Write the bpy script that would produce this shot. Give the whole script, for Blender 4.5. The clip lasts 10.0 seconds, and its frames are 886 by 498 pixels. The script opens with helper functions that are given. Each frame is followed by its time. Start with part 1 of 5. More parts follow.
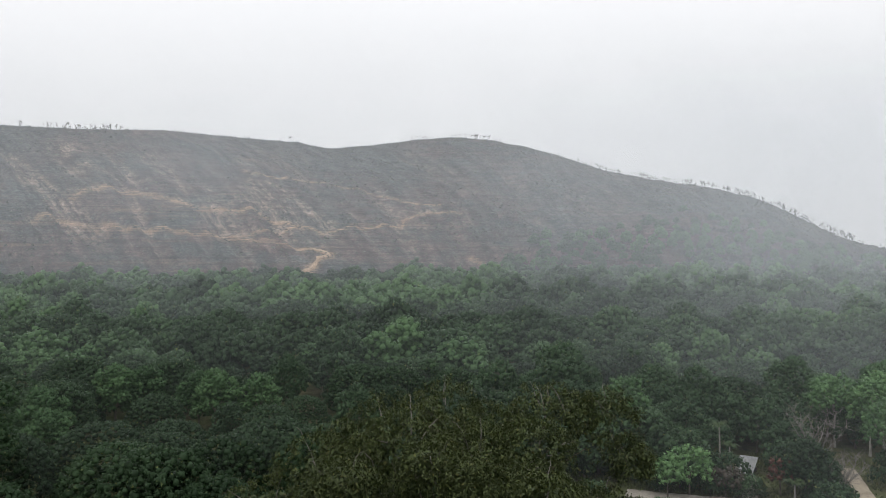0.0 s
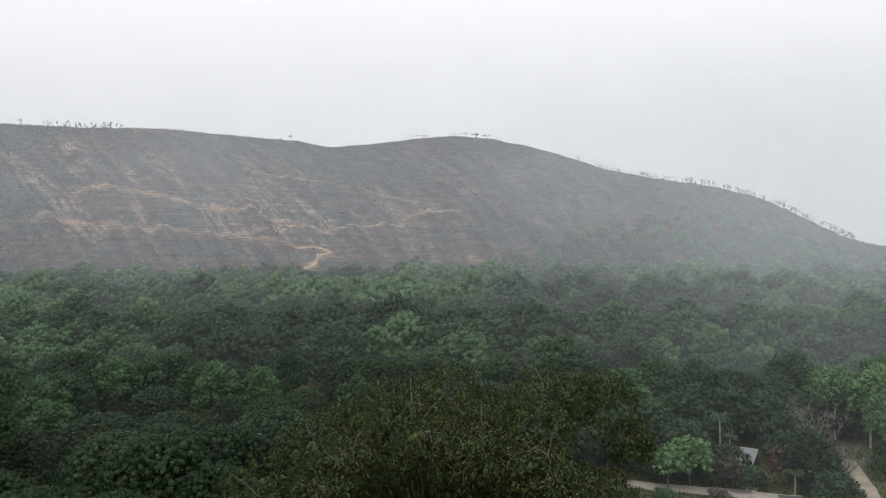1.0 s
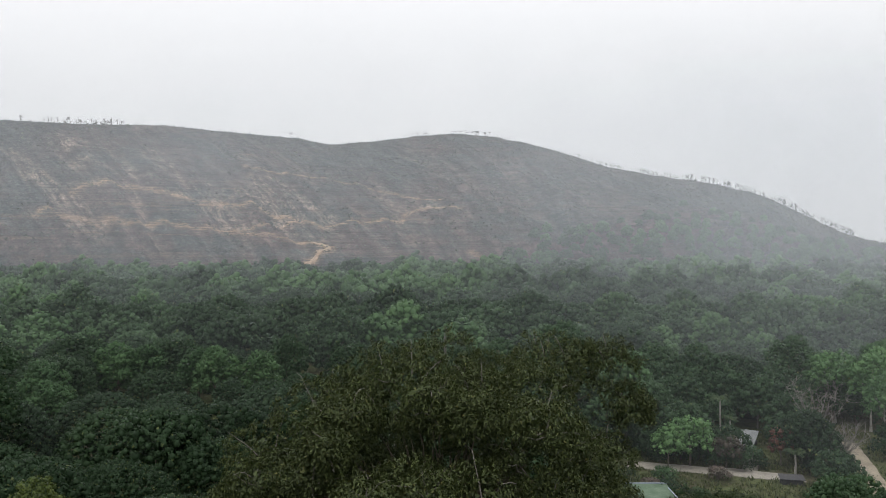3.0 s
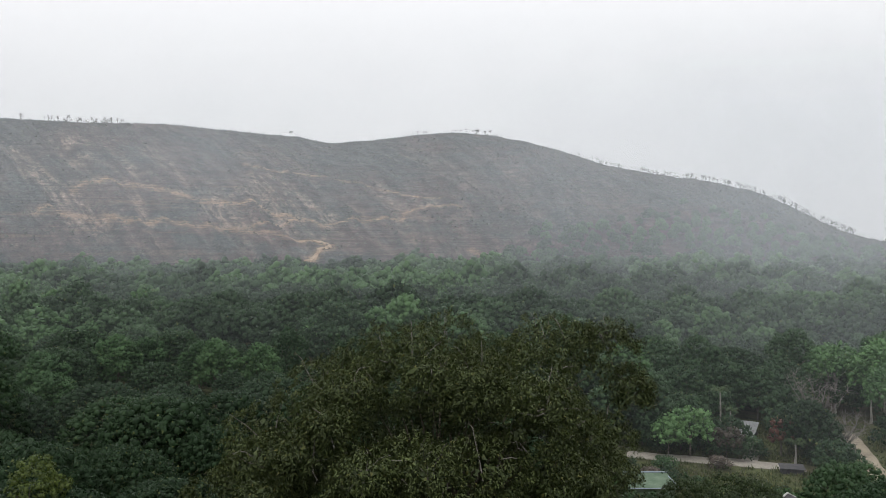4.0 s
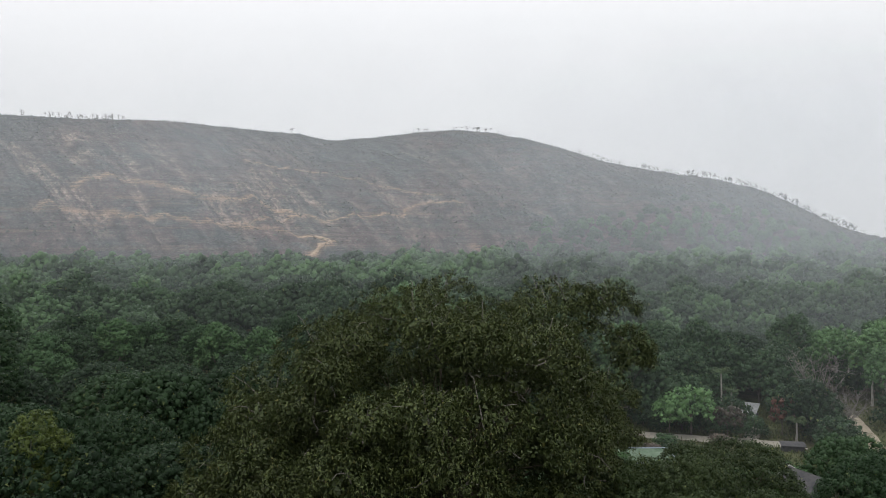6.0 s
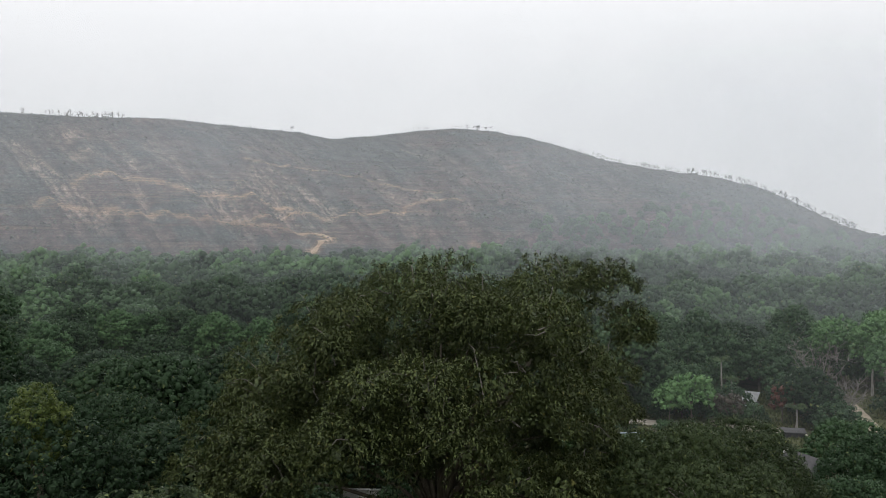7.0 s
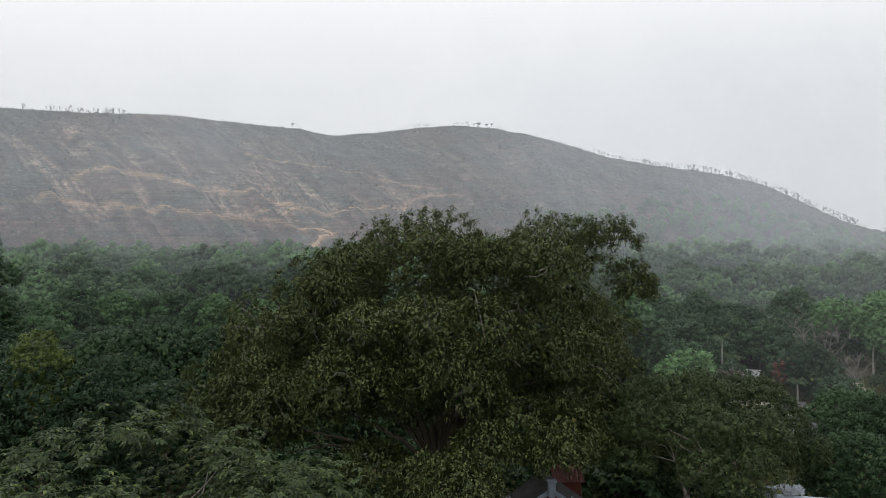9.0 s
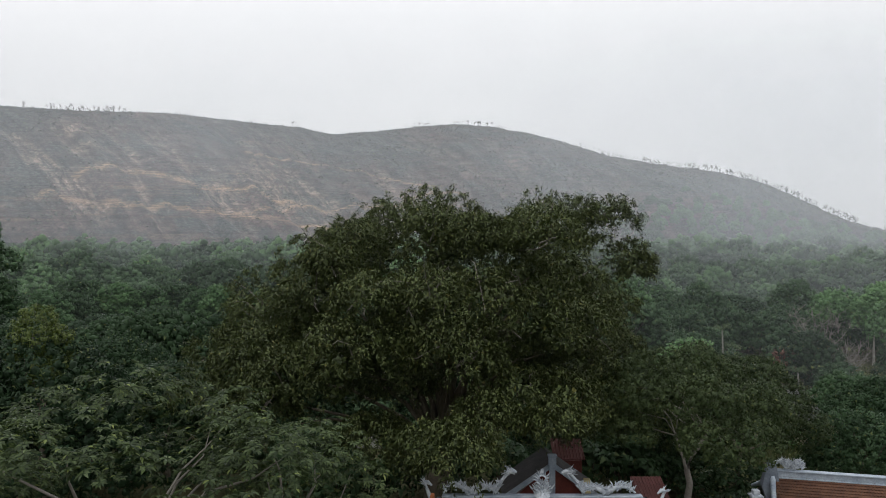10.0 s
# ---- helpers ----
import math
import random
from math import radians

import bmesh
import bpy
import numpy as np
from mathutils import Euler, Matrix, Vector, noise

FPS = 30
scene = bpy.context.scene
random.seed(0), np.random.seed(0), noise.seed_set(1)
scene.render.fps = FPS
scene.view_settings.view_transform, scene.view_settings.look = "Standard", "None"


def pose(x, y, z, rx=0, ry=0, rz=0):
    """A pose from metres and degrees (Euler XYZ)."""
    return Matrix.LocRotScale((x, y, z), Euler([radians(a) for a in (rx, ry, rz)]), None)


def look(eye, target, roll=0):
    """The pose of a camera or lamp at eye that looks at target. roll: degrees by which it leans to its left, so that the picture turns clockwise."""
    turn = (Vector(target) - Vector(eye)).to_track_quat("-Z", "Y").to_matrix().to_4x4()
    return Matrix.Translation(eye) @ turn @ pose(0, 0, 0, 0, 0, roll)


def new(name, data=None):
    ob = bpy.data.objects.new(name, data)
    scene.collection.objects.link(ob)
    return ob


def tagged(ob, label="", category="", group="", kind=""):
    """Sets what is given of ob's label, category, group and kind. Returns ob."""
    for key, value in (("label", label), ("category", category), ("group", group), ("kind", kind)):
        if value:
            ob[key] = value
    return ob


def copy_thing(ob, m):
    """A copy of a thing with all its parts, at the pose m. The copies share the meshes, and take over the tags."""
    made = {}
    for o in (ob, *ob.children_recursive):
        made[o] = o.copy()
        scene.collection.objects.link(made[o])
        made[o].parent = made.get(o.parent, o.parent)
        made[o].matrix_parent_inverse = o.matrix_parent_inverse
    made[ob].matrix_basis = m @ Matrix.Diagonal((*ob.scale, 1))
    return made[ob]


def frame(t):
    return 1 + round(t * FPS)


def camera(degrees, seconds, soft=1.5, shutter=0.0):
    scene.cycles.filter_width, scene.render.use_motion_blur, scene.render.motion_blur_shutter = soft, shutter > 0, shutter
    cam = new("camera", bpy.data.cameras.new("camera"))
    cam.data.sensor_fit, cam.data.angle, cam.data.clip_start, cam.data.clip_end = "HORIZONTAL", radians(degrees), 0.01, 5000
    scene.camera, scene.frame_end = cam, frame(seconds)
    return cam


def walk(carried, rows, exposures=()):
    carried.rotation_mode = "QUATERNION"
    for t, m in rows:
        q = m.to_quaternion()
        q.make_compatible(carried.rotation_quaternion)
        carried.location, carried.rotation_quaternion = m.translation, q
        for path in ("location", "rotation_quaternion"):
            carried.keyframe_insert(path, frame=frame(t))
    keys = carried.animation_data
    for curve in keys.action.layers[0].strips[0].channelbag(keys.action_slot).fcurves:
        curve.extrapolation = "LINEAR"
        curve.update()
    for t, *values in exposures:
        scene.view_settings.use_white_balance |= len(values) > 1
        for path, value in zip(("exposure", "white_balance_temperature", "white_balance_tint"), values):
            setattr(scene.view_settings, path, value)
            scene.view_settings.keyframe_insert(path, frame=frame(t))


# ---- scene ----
import itertools

# The camera sinks straight down, level, from 25 m to 14 m above the ground.
cam = camera(63.1, 10.0, soft=0.85)
METRES, EYE = 11.0, 25.0
ROWS = [
    (0, 0.0, 0),
    (0.5, 0.0379, 0.01),
    (1, 0.084, 0.02),
    (1.5, 0.1312, 0.03),
    (2, 0.1753, 0.04),
    (2.5, 0.2225, 0.04),
    (4, 0.3604, 0.06),
    (4.5, 0.402, 0.07),
    (5, 0.4459, 0.09),
    (5.5, 0.4983, 0.12),
    (7, 0.6693, 0.13),
    (7.5, 0.7309, 0.14),
    (8, 0.7881, 0.15),
    (8.5, 0.8425, 0.16),
    (9, 0.8941, 0.18),
    (9.5, 0.9479, 0.19),
    (10, 1.0, 0.21),
]
walk(cam, [(t, pose(0, 0, EYE - METRES * s, 90, 0, yaw)) for t, s, yaw in ROWS])

# ---- daylight: a white overcast sky with a weak, wide sun ----
world = bpy.data.worlds.new("overcast_sky")
scene.world = world
world.use_nodes = True
wn, wl = world.node_tree.nodes, world.node_tree.links
wn.clear()
w_out = wn.new("ShaderNodeOutputWorld")
w_bg = wn.new("ShaderNodeBackground")
w_sky = wn.new("ShaderNodeTexSky")
w_sky.sky_type = "NISHITA"
w_sky.sun_disc = False
w_sky.sun_elevation, w_sky.sun_rotation = radians(66), radians(-139)
w_sky.dust_density, w_sky.air_density = 6.0, 1.5
w_grey = wn.new("ShaderNodeHueSaturation")
w_grey.inputs["Saturation"].default_value = 0.12
w_dim = wn.new("ShaderNodeMixRGB")
w_dim.blend_type = "MULTIPLY"
w_dim.inputs["Fac"].default_value = 1.0
w_dim.inputs["Color2"].default_value = (0.10, 0.10, 0.10, 1)
w_co = wn.new("ShaderNodeTexCoord")
w_sep = wn.new("ShaderNodeSeparateXYZ")
w_ramp = wn.new("ShaderNodeValToRGB")
w_ramp.color_ramp.elements[0].position, w_ramp.color_ramp.elements[0].color = 0.46, (0.87, 0.87, 0.89, 1)
w_ramp.color_ramp.elements[1].position, w_ramp.color_ramp.elements[1].color = 0.66, (1.10, 1.11, 1.14, 1)
for place_up, glow in ((0.80, 1.45), (1.0, 1.75)):
    w_ramp.color_ramp.elements.new(place_up).color = (glow * 0.97, glow, glow * 1.04, 1)
w_map = wn.new("ShaderNodeMapRange")
w_map.inputs["From Min"].default_value, w_map.inputs["From Max"].default_value = -1.0, 1.0
w_noise = wn.new("ShaderNodeTexNoise")
w_noise.inputs["Scale"].default_value, w_noise.inputs["Detail"].default_value = 1.6, 3.0
w_cloud = wn.new("ShaderNodeMixRGB")
w_cloud.blend_type = "MULTIPLY"
w_cloud.inputs["Fac"].default_value = 0.06
w_mix = wn.new("ShaderNodeMixRGB")
w_mix.inputs["Fac"].default_value = 0.85
wl.new(w_sky.outputs["Color"], w_grey.inputs["Color"])
wl.new(w_grey.outputs["Color"], w_dim.inputs["Color1"])
wl.new(w_co.outputs["Generated"], w_sep.inputs["Vector"])
wl.new(w_co.outputs["Generated"], w_noise.inputs["Vector"])
wl.new(w_sep.outputs["Z"], w_map.inputs["Value"])
wl.new(w_map.outputs["Result"], w_ramp.inputs["Fac"])
wl.new(w_ramp.outputs["Color"], w_cloud.inputs["Color1"])
wl.new(w_noise.outputs["Fac"], w_cloud.inputs["Color2"])
wl.new(w_dim.outputs["Color"], w_mix.inputs["Color1"])
wl.new(w_cloud.outputs["Color"], w_mix.inputs["Color2"])
wl.new(w_mix.outputs["Color"], w_bg.inputs["Color"])
w_bg.inputs["Strength"].default_value = 1.0
wl.new(w_bg.outputs["Background"], w_out.inputs["Surface"])

sun_data = bpy.data.lights.new("sun", "SUN")
sun_data.energy, sun_data.angle, sun_data.color = 0.6, radians(25), (1.0, 0.96, 0.9)
sun = new("sun", sun_data)
sun.matrix_world = look((-60, -70, 210), (0, 0, 0))

# ---- materials ----
def mat_base(name):
    m = bpy.data.materials.new(name)
    m.use_nodes = True
    n, l = m.node_tree.nodes, m.node_tree.links
    return m, n, l, n["Principled BSDF"], n["Material Output"]


def put(n, l, kind, **inputs):
    node = n.new(kind)
    for key, value in inputs.items():
        socket = node.inputs[key.replace("_", " ")]
        if isinstance(value, bpy.types.NodeSocket):
            l.new(value, socket)
        else:
            socket.default_value = value
    return node


def rgb_mix(n, l, fac, a, b, blend="MIX"):
    node = n.new("ShaderNodeMixRGB")
    node.blend_type = blend
    for key, value in (("Fac", fac), ("Color1", a), ("Color2", b)):
        if isinstance(value, bpy.types.NodeSocket):
            l.new(value, node.inputs[key])
        else:
            node.inputs[key].default_value = value if key == "Fac" else (*value, 1)
    return node.outputs["Color"]


def ramp(n, l, fac, low, high):
    node = put(n, l, "ShaderNodeMapRange", Value=fac, From_Min=low, From_Max=high)
    return node.outputs["Result"]


def leaf_mat(name, dark, light, old=(0.10, 0.11, 0.035), thin=0.25, gloss=0.3):
    """Leaves: every leaf its own shade, every tree its own tint, some yellowed."""
    m, n, l, bsdf, out = mat_base(name)
    leaf = n.new("ShaderNodeNewGeometry").outputs["Random Per Island"]
    tree = n.new("ShaderNodeObjectInfo").outputs["Random"]
    tint = n.new("ShaderNodeAttribute")
    tint.attribute_name = "tint"
    c = rgb_mix(n, l, leaf, dark, light)
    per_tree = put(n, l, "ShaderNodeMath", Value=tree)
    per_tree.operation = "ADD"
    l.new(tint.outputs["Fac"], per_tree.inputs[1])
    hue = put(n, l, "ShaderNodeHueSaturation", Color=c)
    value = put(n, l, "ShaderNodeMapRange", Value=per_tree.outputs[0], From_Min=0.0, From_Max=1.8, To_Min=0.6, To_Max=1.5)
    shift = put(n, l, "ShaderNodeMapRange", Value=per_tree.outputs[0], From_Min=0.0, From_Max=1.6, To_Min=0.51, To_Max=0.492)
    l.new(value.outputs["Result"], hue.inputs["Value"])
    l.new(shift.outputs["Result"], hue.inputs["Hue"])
    bulk = n.new("ShaderNodeAttribute")
    bulk.attribute_name = "core"
    few = put(n, l, "ShaderNodeMath", Value=ramp(n, l, leaf, 0.955, 0.99))
    few.operation = "SUBTRACT"
    few.use_clamp = True
    l.new(bulk.outputs["Fac"], few.inputs[1])
    rare = few.outputs[0]
    c = rgb_mix(n, l, rare, (0, 0, 0), old)
    full = rgb_mix(n, l, rare, (1, 1, 1), (0.2, 0.2, 0.2))
    body = rgb_mix(n, l, 1.0, hue.outputs["Color"], full, "MULTIPLY")
    total = rgb_mix(n, l, 1.0, body, c, "ADD")
    l.new(total, bsdf.inputs["Base Color"])
    bsdf.inputs["Roughness"].default_value = 0.5
    bsdf.inputs["Specular IOR Level"].default_value = gloss
    through_leaf = put(n, l, "ShaderNodeBsdfTranslucent", Color=total)
    mix = put(n, l, "ShaderNodeMixShader", Fac=thin)
    l.new(bsdf.outputs["BSDF"], mix.inputs[1])
    l.new(through_leaf.outputs["BSDF"], mix.inputs[2])
    l.new(mix.outputs["Shader"], out.inputs["Surface"])
    return m


def rough_mat(name, dark, light, scale, rough=0.85, bump=0.3, metal=0.0, fine=9.0, gloss=0.3):
    """Two scales of mottling and a fine relief, sized in metres."""
    m, n, l, bsdf, out = mat_base(name)
    place = n.new("ShaderNodeNewGeometry").outputs["Position"]
    big = put(n, l, "ShaderNodeTexNoise", Vector=place, Scale=scale, Detail=6.0, Roughness=0.65)
    small = put(n, l, "ShaderNodeTexNoise", Vector=place, Scale=scale * fine, Detail=4.0)
    c = rgb_mix(n, l, ramp(n, l, big.outputs["Fac"], 0.3, 0.7), dark, light)
    grain = put(n, l, "ShaderNodeMapRange", Value=small.outputs["Fac"], To_Min=0.65, To_Max=1.35)
    c2 = put(n, l, "ShaderNodeHueSaturation", Color=c)
    l.new(grain.outputs["Result"], c2.inputs["Value"])
    l.new(c2.outputs["Color"], bsdf.inputs["Base Color"])
    relief = put(n, l, "ShaderNodeBump", Strength=bump, Distance=0.05, Height=small.outputs["Fac"])
    l.new(relief.outputs["Normal"], bsdf.inputs["Normal"])
    bsdf.inputs["Roughness"].default_value, bsdf.inputs["Metallic"].default_value = rough, metal
    bsdf.inputs["Specular IOR Level"].default_value = gloss
    return m


def ground_mat():
    """Forest floor and grass near by, burnt brown hillside with bare red soil further off."""
    m, n, l, bsdf, out = mat_base("hillside_and_forest_floor")
    geo = n.new("ShaderNodeNewGeometry")
    place = geo.outputs["Position"]
    wild = n.new("ShaderNodeAttribute")
    wild.attribute_name = "hill"
    streak = n.new("ShaderNodeAttribute")
    streak.attribute_name = "gully"
    bare = n.new("ShaderNodeAttribute")
    bare.attribute_name = "bare"
    big = put(n, l, "ShaderNodeTexNoise", Vector=place, Scale=0.022, Detail=8.0, Roughness=0.7)
    mid = put(n, l, "ShaderNodeTexNoise", Vector=place, Scale=0.12, Detail=8.0, Roughness=0.75)
    fine = put(n, l, "ShaderNodeTexNoise", Vector=place, Scale=0.6, Detail=6.0, Roughness=0.75)
    flat = put(n, l, "ShaderNodeMapping", Vector=place)
    flat.inputs["Scale"].default_value = (0.012, 0.012, 0.45)
    step = put(n, l, "ShaderNodeTexNoise", Vector=flat.outputs["Vector"], Scale=1.0, Detail=5.0, Roughness=0.7)
    burnt = rgb_mix(n, l, ramp(n, l, mid.outputs["Fac"], 0.35, 0.65), (0.038, 0.028, 0.027), (0.150, 0.104, 0.092))
    green = rgb_mix(n, l, ramp(n, l, fine.outputs["Fac"], 0.4, 0.6), (0.028, 0.033, 0.032), (0.086, 0.089, 0.083))
    upper = n.new("ShaderNodeAttribute")
    upper.attribute_name = "upper"
    hill = rgb_mix(n, l, ramp(n, l, big.outputs["Fac"], 0.46, 0.58), burnt, green)
    hill = rgb_mix(n, l, upper.outputs["Fac"], hill, green)
    pale = rgb_mix(n, l, ramp(n, l, fine.outputs["Fac"], 0.3, 0.7), (0.21, 0.16, 0.13), (0.42, 0.32, 0.25))
    soil_a = put(n, l, "ShaderNodeMath", Value=ramp(n, l, mid.outputs["Fac"], 0.34, 0.58))
    soil_a.operation = "MULTIPLY"
    l.new(streak.outputs["Fac"], soil_a.inputs[1])
    rib_u, rib_v = n.new("ShaderNodeAttribute"), n.new("ShaderNodeAttribute")
    rib_u.attribute_name, rib_v.attribute_name = "rib_u", "rib_v"
    slant = n.new("ShaderNodeCombineXYZ")
    l.new(rib_u.outputs["Fac"], slant.inputs["X"])
    l.new(rib_v.outputs["Fac"], slant.inputs["Y"])
    bent = n.new("ShaderNodeVectorMath")
    bent.operation = "MULTIPLY_ADD"
    l.new(mid.outputs["Color"], bent.inputs[0])
    bent.inputs[1].default_value = (9.0, 9.0, 0.0)
    l.new(slant.outputs["Vector"], bent.inputs[2])
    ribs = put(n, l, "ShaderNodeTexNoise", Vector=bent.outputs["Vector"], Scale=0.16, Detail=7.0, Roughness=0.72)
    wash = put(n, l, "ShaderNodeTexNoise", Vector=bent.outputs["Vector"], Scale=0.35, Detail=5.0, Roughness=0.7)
    # relief shading of the ribs put into the colour as lighter and darker streaks
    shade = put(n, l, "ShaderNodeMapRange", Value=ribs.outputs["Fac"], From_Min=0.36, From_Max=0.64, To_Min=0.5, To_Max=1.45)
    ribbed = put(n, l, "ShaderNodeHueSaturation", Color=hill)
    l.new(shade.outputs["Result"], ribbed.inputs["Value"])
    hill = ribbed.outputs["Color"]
    soil_b = put(n, l, "ShaderNodeMath", Value=soil_a.outputs[0])
    soil_b.operation = "MULTIPLY"
    l.new(ramp(n, l, wash.outputs["Fac"], 0.42, 0.60), soil_b.inputs[1])
    hill = rgb_mix(n, l, soil_b.outputs[0], hill, pale)
    terrace = ramp(n, l, step.outputs["Fac"], 0.56, 0.64)
    both = put(n, l, "ShaderNodeMath", Value=terrace)
    both.operation = "MULTIPLY"
    l.new(bare.outputs["Fac"], both.inputs[1])
    red = rgb_mix(n, l, ramp(n, l, fine.outputs["Fac"], 0.35, 0.65), (0.13, 0.080, 0.052), (0.26, 0.17, 0.11))
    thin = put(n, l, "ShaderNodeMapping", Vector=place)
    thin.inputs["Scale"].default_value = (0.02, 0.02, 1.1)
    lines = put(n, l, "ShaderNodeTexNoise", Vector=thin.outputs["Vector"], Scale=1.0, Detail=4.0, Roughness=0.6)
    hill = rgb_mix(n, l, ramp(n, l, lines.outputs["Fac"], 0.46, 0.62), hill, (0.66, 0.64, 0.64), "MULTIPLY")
    spill = n.new("ShaderNodeAttribute")
    spill.attribute_name = "scree"
    crumbs = put(n, l, "ShaderNodeTexNoise", Vector=flat.outputs["Vector"], Scale=9.0, Detail=6.0, Roughness=0.75)
    washed = put(n, l, "ShaderNodeMath", Value=ramp(n, l, crumbs.outputs["Fac"], 0.45, 0.58))
    washed.operation = "MULTIPLY"
    l.new(spill.outputs["Fac"], washed.inputs[1])
    broken = put(n, l, "ShaderNodeMath", Value=washed.outputs[0])
    broken.operation = "MULTIPLY"
    l.new(ramp(n, l, big.outputs["Fac"], 0.28, 0.5), broken.inputs[1])
    hill = rgb_mix(n, l, both.outputs[0], hill, red)
    hill = rgb_mix(n, l, broken.outputs[0], hill, (0.45, 0.29, 0.175))
    speck = put(n, l, "ShaderNodeTexNoise", Vector=place, Scale=1.1, Detail=3.0, Roughness=0.8)
    grain = put(n, l, "ShaderNodeMapRange", Value=speck.outputs["Fac"], From_Min=0.35, From_Max=0.65, To_Min=0.6, To_Max=1.45)
    grained = put(n, l, "ShaderNodeHueSaturation", Color=hill)
    l.new(grain.outputs["Result"], grained.inputs["Value"])
    hill = grained.outputs["Color"]
    floor = rgb_mix(n, l, ramp(n, l, fine.outputs["Fac"], 0.35, 0.65), (0.030, 0.034, 0.016), (0.085, 0.075, 0.042))
    grass = rgb_mix(n, l, ramp(n, l, mid.outputs["Fac"], 0.45, 0.6), floor, (0.085, 0.10, 0.04))
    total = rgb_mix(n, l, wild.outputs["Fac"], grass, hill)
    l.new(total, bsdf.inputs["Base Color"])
    relief = put(n, l, "ShaderNodeBump", Strength=0.8, Distance=1.2, Height=mid.outputs["Fac"])
    l.new(relief.outputs["Normal"], bsdf.inputs["Normal"])
    bsdf.inputs["Roughness"].default_value = 0.95
    bsdf.inputs["Specular IOR Level"].default_value = 0.1
    return m


def haze_mat(name, thick, low, high, reach, more, thin_below):
    """A thin veil of droplets: mostly clear, the rest scatters daylight both ways; it thins out upwards, and over the hill also downwards."""
    m, n, l, bsdf, out = mat_base(name)
    n.remove(bsdf)
    place = n.new("ShaderNodeNewGeometry").outputs["Position"]
    height = put(n, l, "ShaderNodeSeparateXYZ", Vector=place).outputs["Z"]
    fade = put(n, l, "ShaderNodeMapRange", Value=height, From_Min=low, From_Max=high, To_Min=1.0, To_Max=0.0)
    fade.interpolation_type = "SMOOTHSTEP"
    patch = put(n, l, "ShaderNodeTexNoise", Vector=place, Scale=0.018, Detail=2.0, Roughness=0.45)
    amount = put(n, l, "ShaderNodeMapRange", Value=patch.outputs["Fac"], From_Min=0.25, From_Max=0.75, To_Min=0.75 * thick, To_Max=1.25 * thick)
    both = put(n, l, "ShaderNodeMath", Value=fade.outputs["Result"])
    both.operation = "MULTIPLY"
    along = put(n, l, "ShaderNodeSeparateXYZ", Vector=place).outputs["X"]
    drift = put(n, l, "ShaderNodeMapRange", Value=along, From_Min=0.0, From_Max=reach, To_Min=1.0, To_Max=more)
    denser = put(n, l, "ShaderNodeMath", Value=amount.outputs["Result"])
    denser.operation = "MULTIPLY"
    l.new(drift.outputs["Result"], denser.inputs[1])
    lift = put(n, l, "ShaderNodeMapRange", Value=height, From_Min=16.0, From_Max=56.0, To_Min=thin_below, To_Max=1.0)
    graded = put(n, l, "ShaderNodeMath", Value=denser.outputs[0])
    graded.operation = "MULTIPLY"
    l.new(lift.outputs["Result"], graded.inputs[1])
    l.new(graded.outputs[0], both.inputs[1])
    front = put(n, l, "ShaderNodeBsdfDiffuse", Color=(0.90, 0.945, 1.0, 1))
    back = put(n, l, "ShaderNodeBsdfTranslucent", Color=(0.90, 0.945, 1.0, 1))
    white = put(n, l, "ShaderNodeMixShader", Fac=0.5)
    l.new(front.outputs[0], white.inputs[1])
    l.new(back.outputs[0], white.inputs[2])
    clear = n.new("ShaderNodeBsdfTransparent")
    mix = put(n, l, "ShaderNodeMixShader", Fac=both.outputs[0])
    l.new(clear.outputs[0], mix.inputs[1])
    l.new(white.outputs[0], mix.inputs[2])
    l.new(mix.outputs[0], out.inputs["Surface"])
    return m


LEAF_FIG = leaf_mat("fig_leaves", (0.027, 0.039, 0.012), (0.069, 0.090, 0.027), (0.12, 0.11, 0.03), 0.2, 0.25)
LEAF_DARK = leaf_mat("dark_lychee_leaves", (0.016, 0.033, 0.014), (0.031, 0.058, 0.025), gloss=0.12)
LEAF_MID = leaf_mat("broad_leaves", (0.028, 0.055, 0.024), (0.048, 0.087, 0.038), gloss=0.15)
LEAF_LIGHT = leaf_mat("acacia_leaves", (0.043, 0.087, 0.033), (0.064, 0.120, 0.047), gloss=0.15)
LEAF_YELLOW = leaf_mat("yellowish_leaves", (0.048, 0.072, 0.012), (0.095, 0.125, 0.024), (0.11, 0.13, 0.03))
LEAF_RED = leaf_mat("reddish_leaves", (0.085, 0.035, 0.025), (0.15, 0.065, 0.045))
LEAF_BROWN = leaf_mat("withered_leaves", (0.060, 0.050, 0.038), (0.11, 0.085, 0.065))
LEAF_FINGER = leaf_mat("fingered_leaves", (0.020, 0.034, 0.011), (0.080, 0.112, 0.040), (0.15, 0.18, 0.05), 0.25, 0.25)
LEAF_FRESH = leaf_mat("fresh_green_leaves", (0.068, 0.140, 0.046), (0.115, 0.215, 0.076))
LEAF_PALM = leaf_mat("palm_leaflets", (0.040, 0.070, 0.022), (0.085, 0.125, 0.045), (0.085, 0.11, 0.04))
LEAF_GRASS = leaf_mat("grass_blades", (0.035, 0.050, 0.016), (0.105, 0.120, 0.045), (0.16, 0.14, 0.06))
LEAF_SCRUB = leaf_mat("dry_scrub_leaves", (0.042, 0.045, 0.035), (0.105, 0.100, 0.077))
# paled grey-green: the haze over the far ridge is put into this colour
LEAF_PINE = leaf_mat("haze_paled_ridge_leaves", (0.05, 0.054, 0.042), (0.11, 0.108, 0.085))
LEAF_OLIVE = leaf_mat("olive_green_leaves", (0.024, 0.038, 0.014), (0.056, 0.078, 0.029), gloss=0.15)
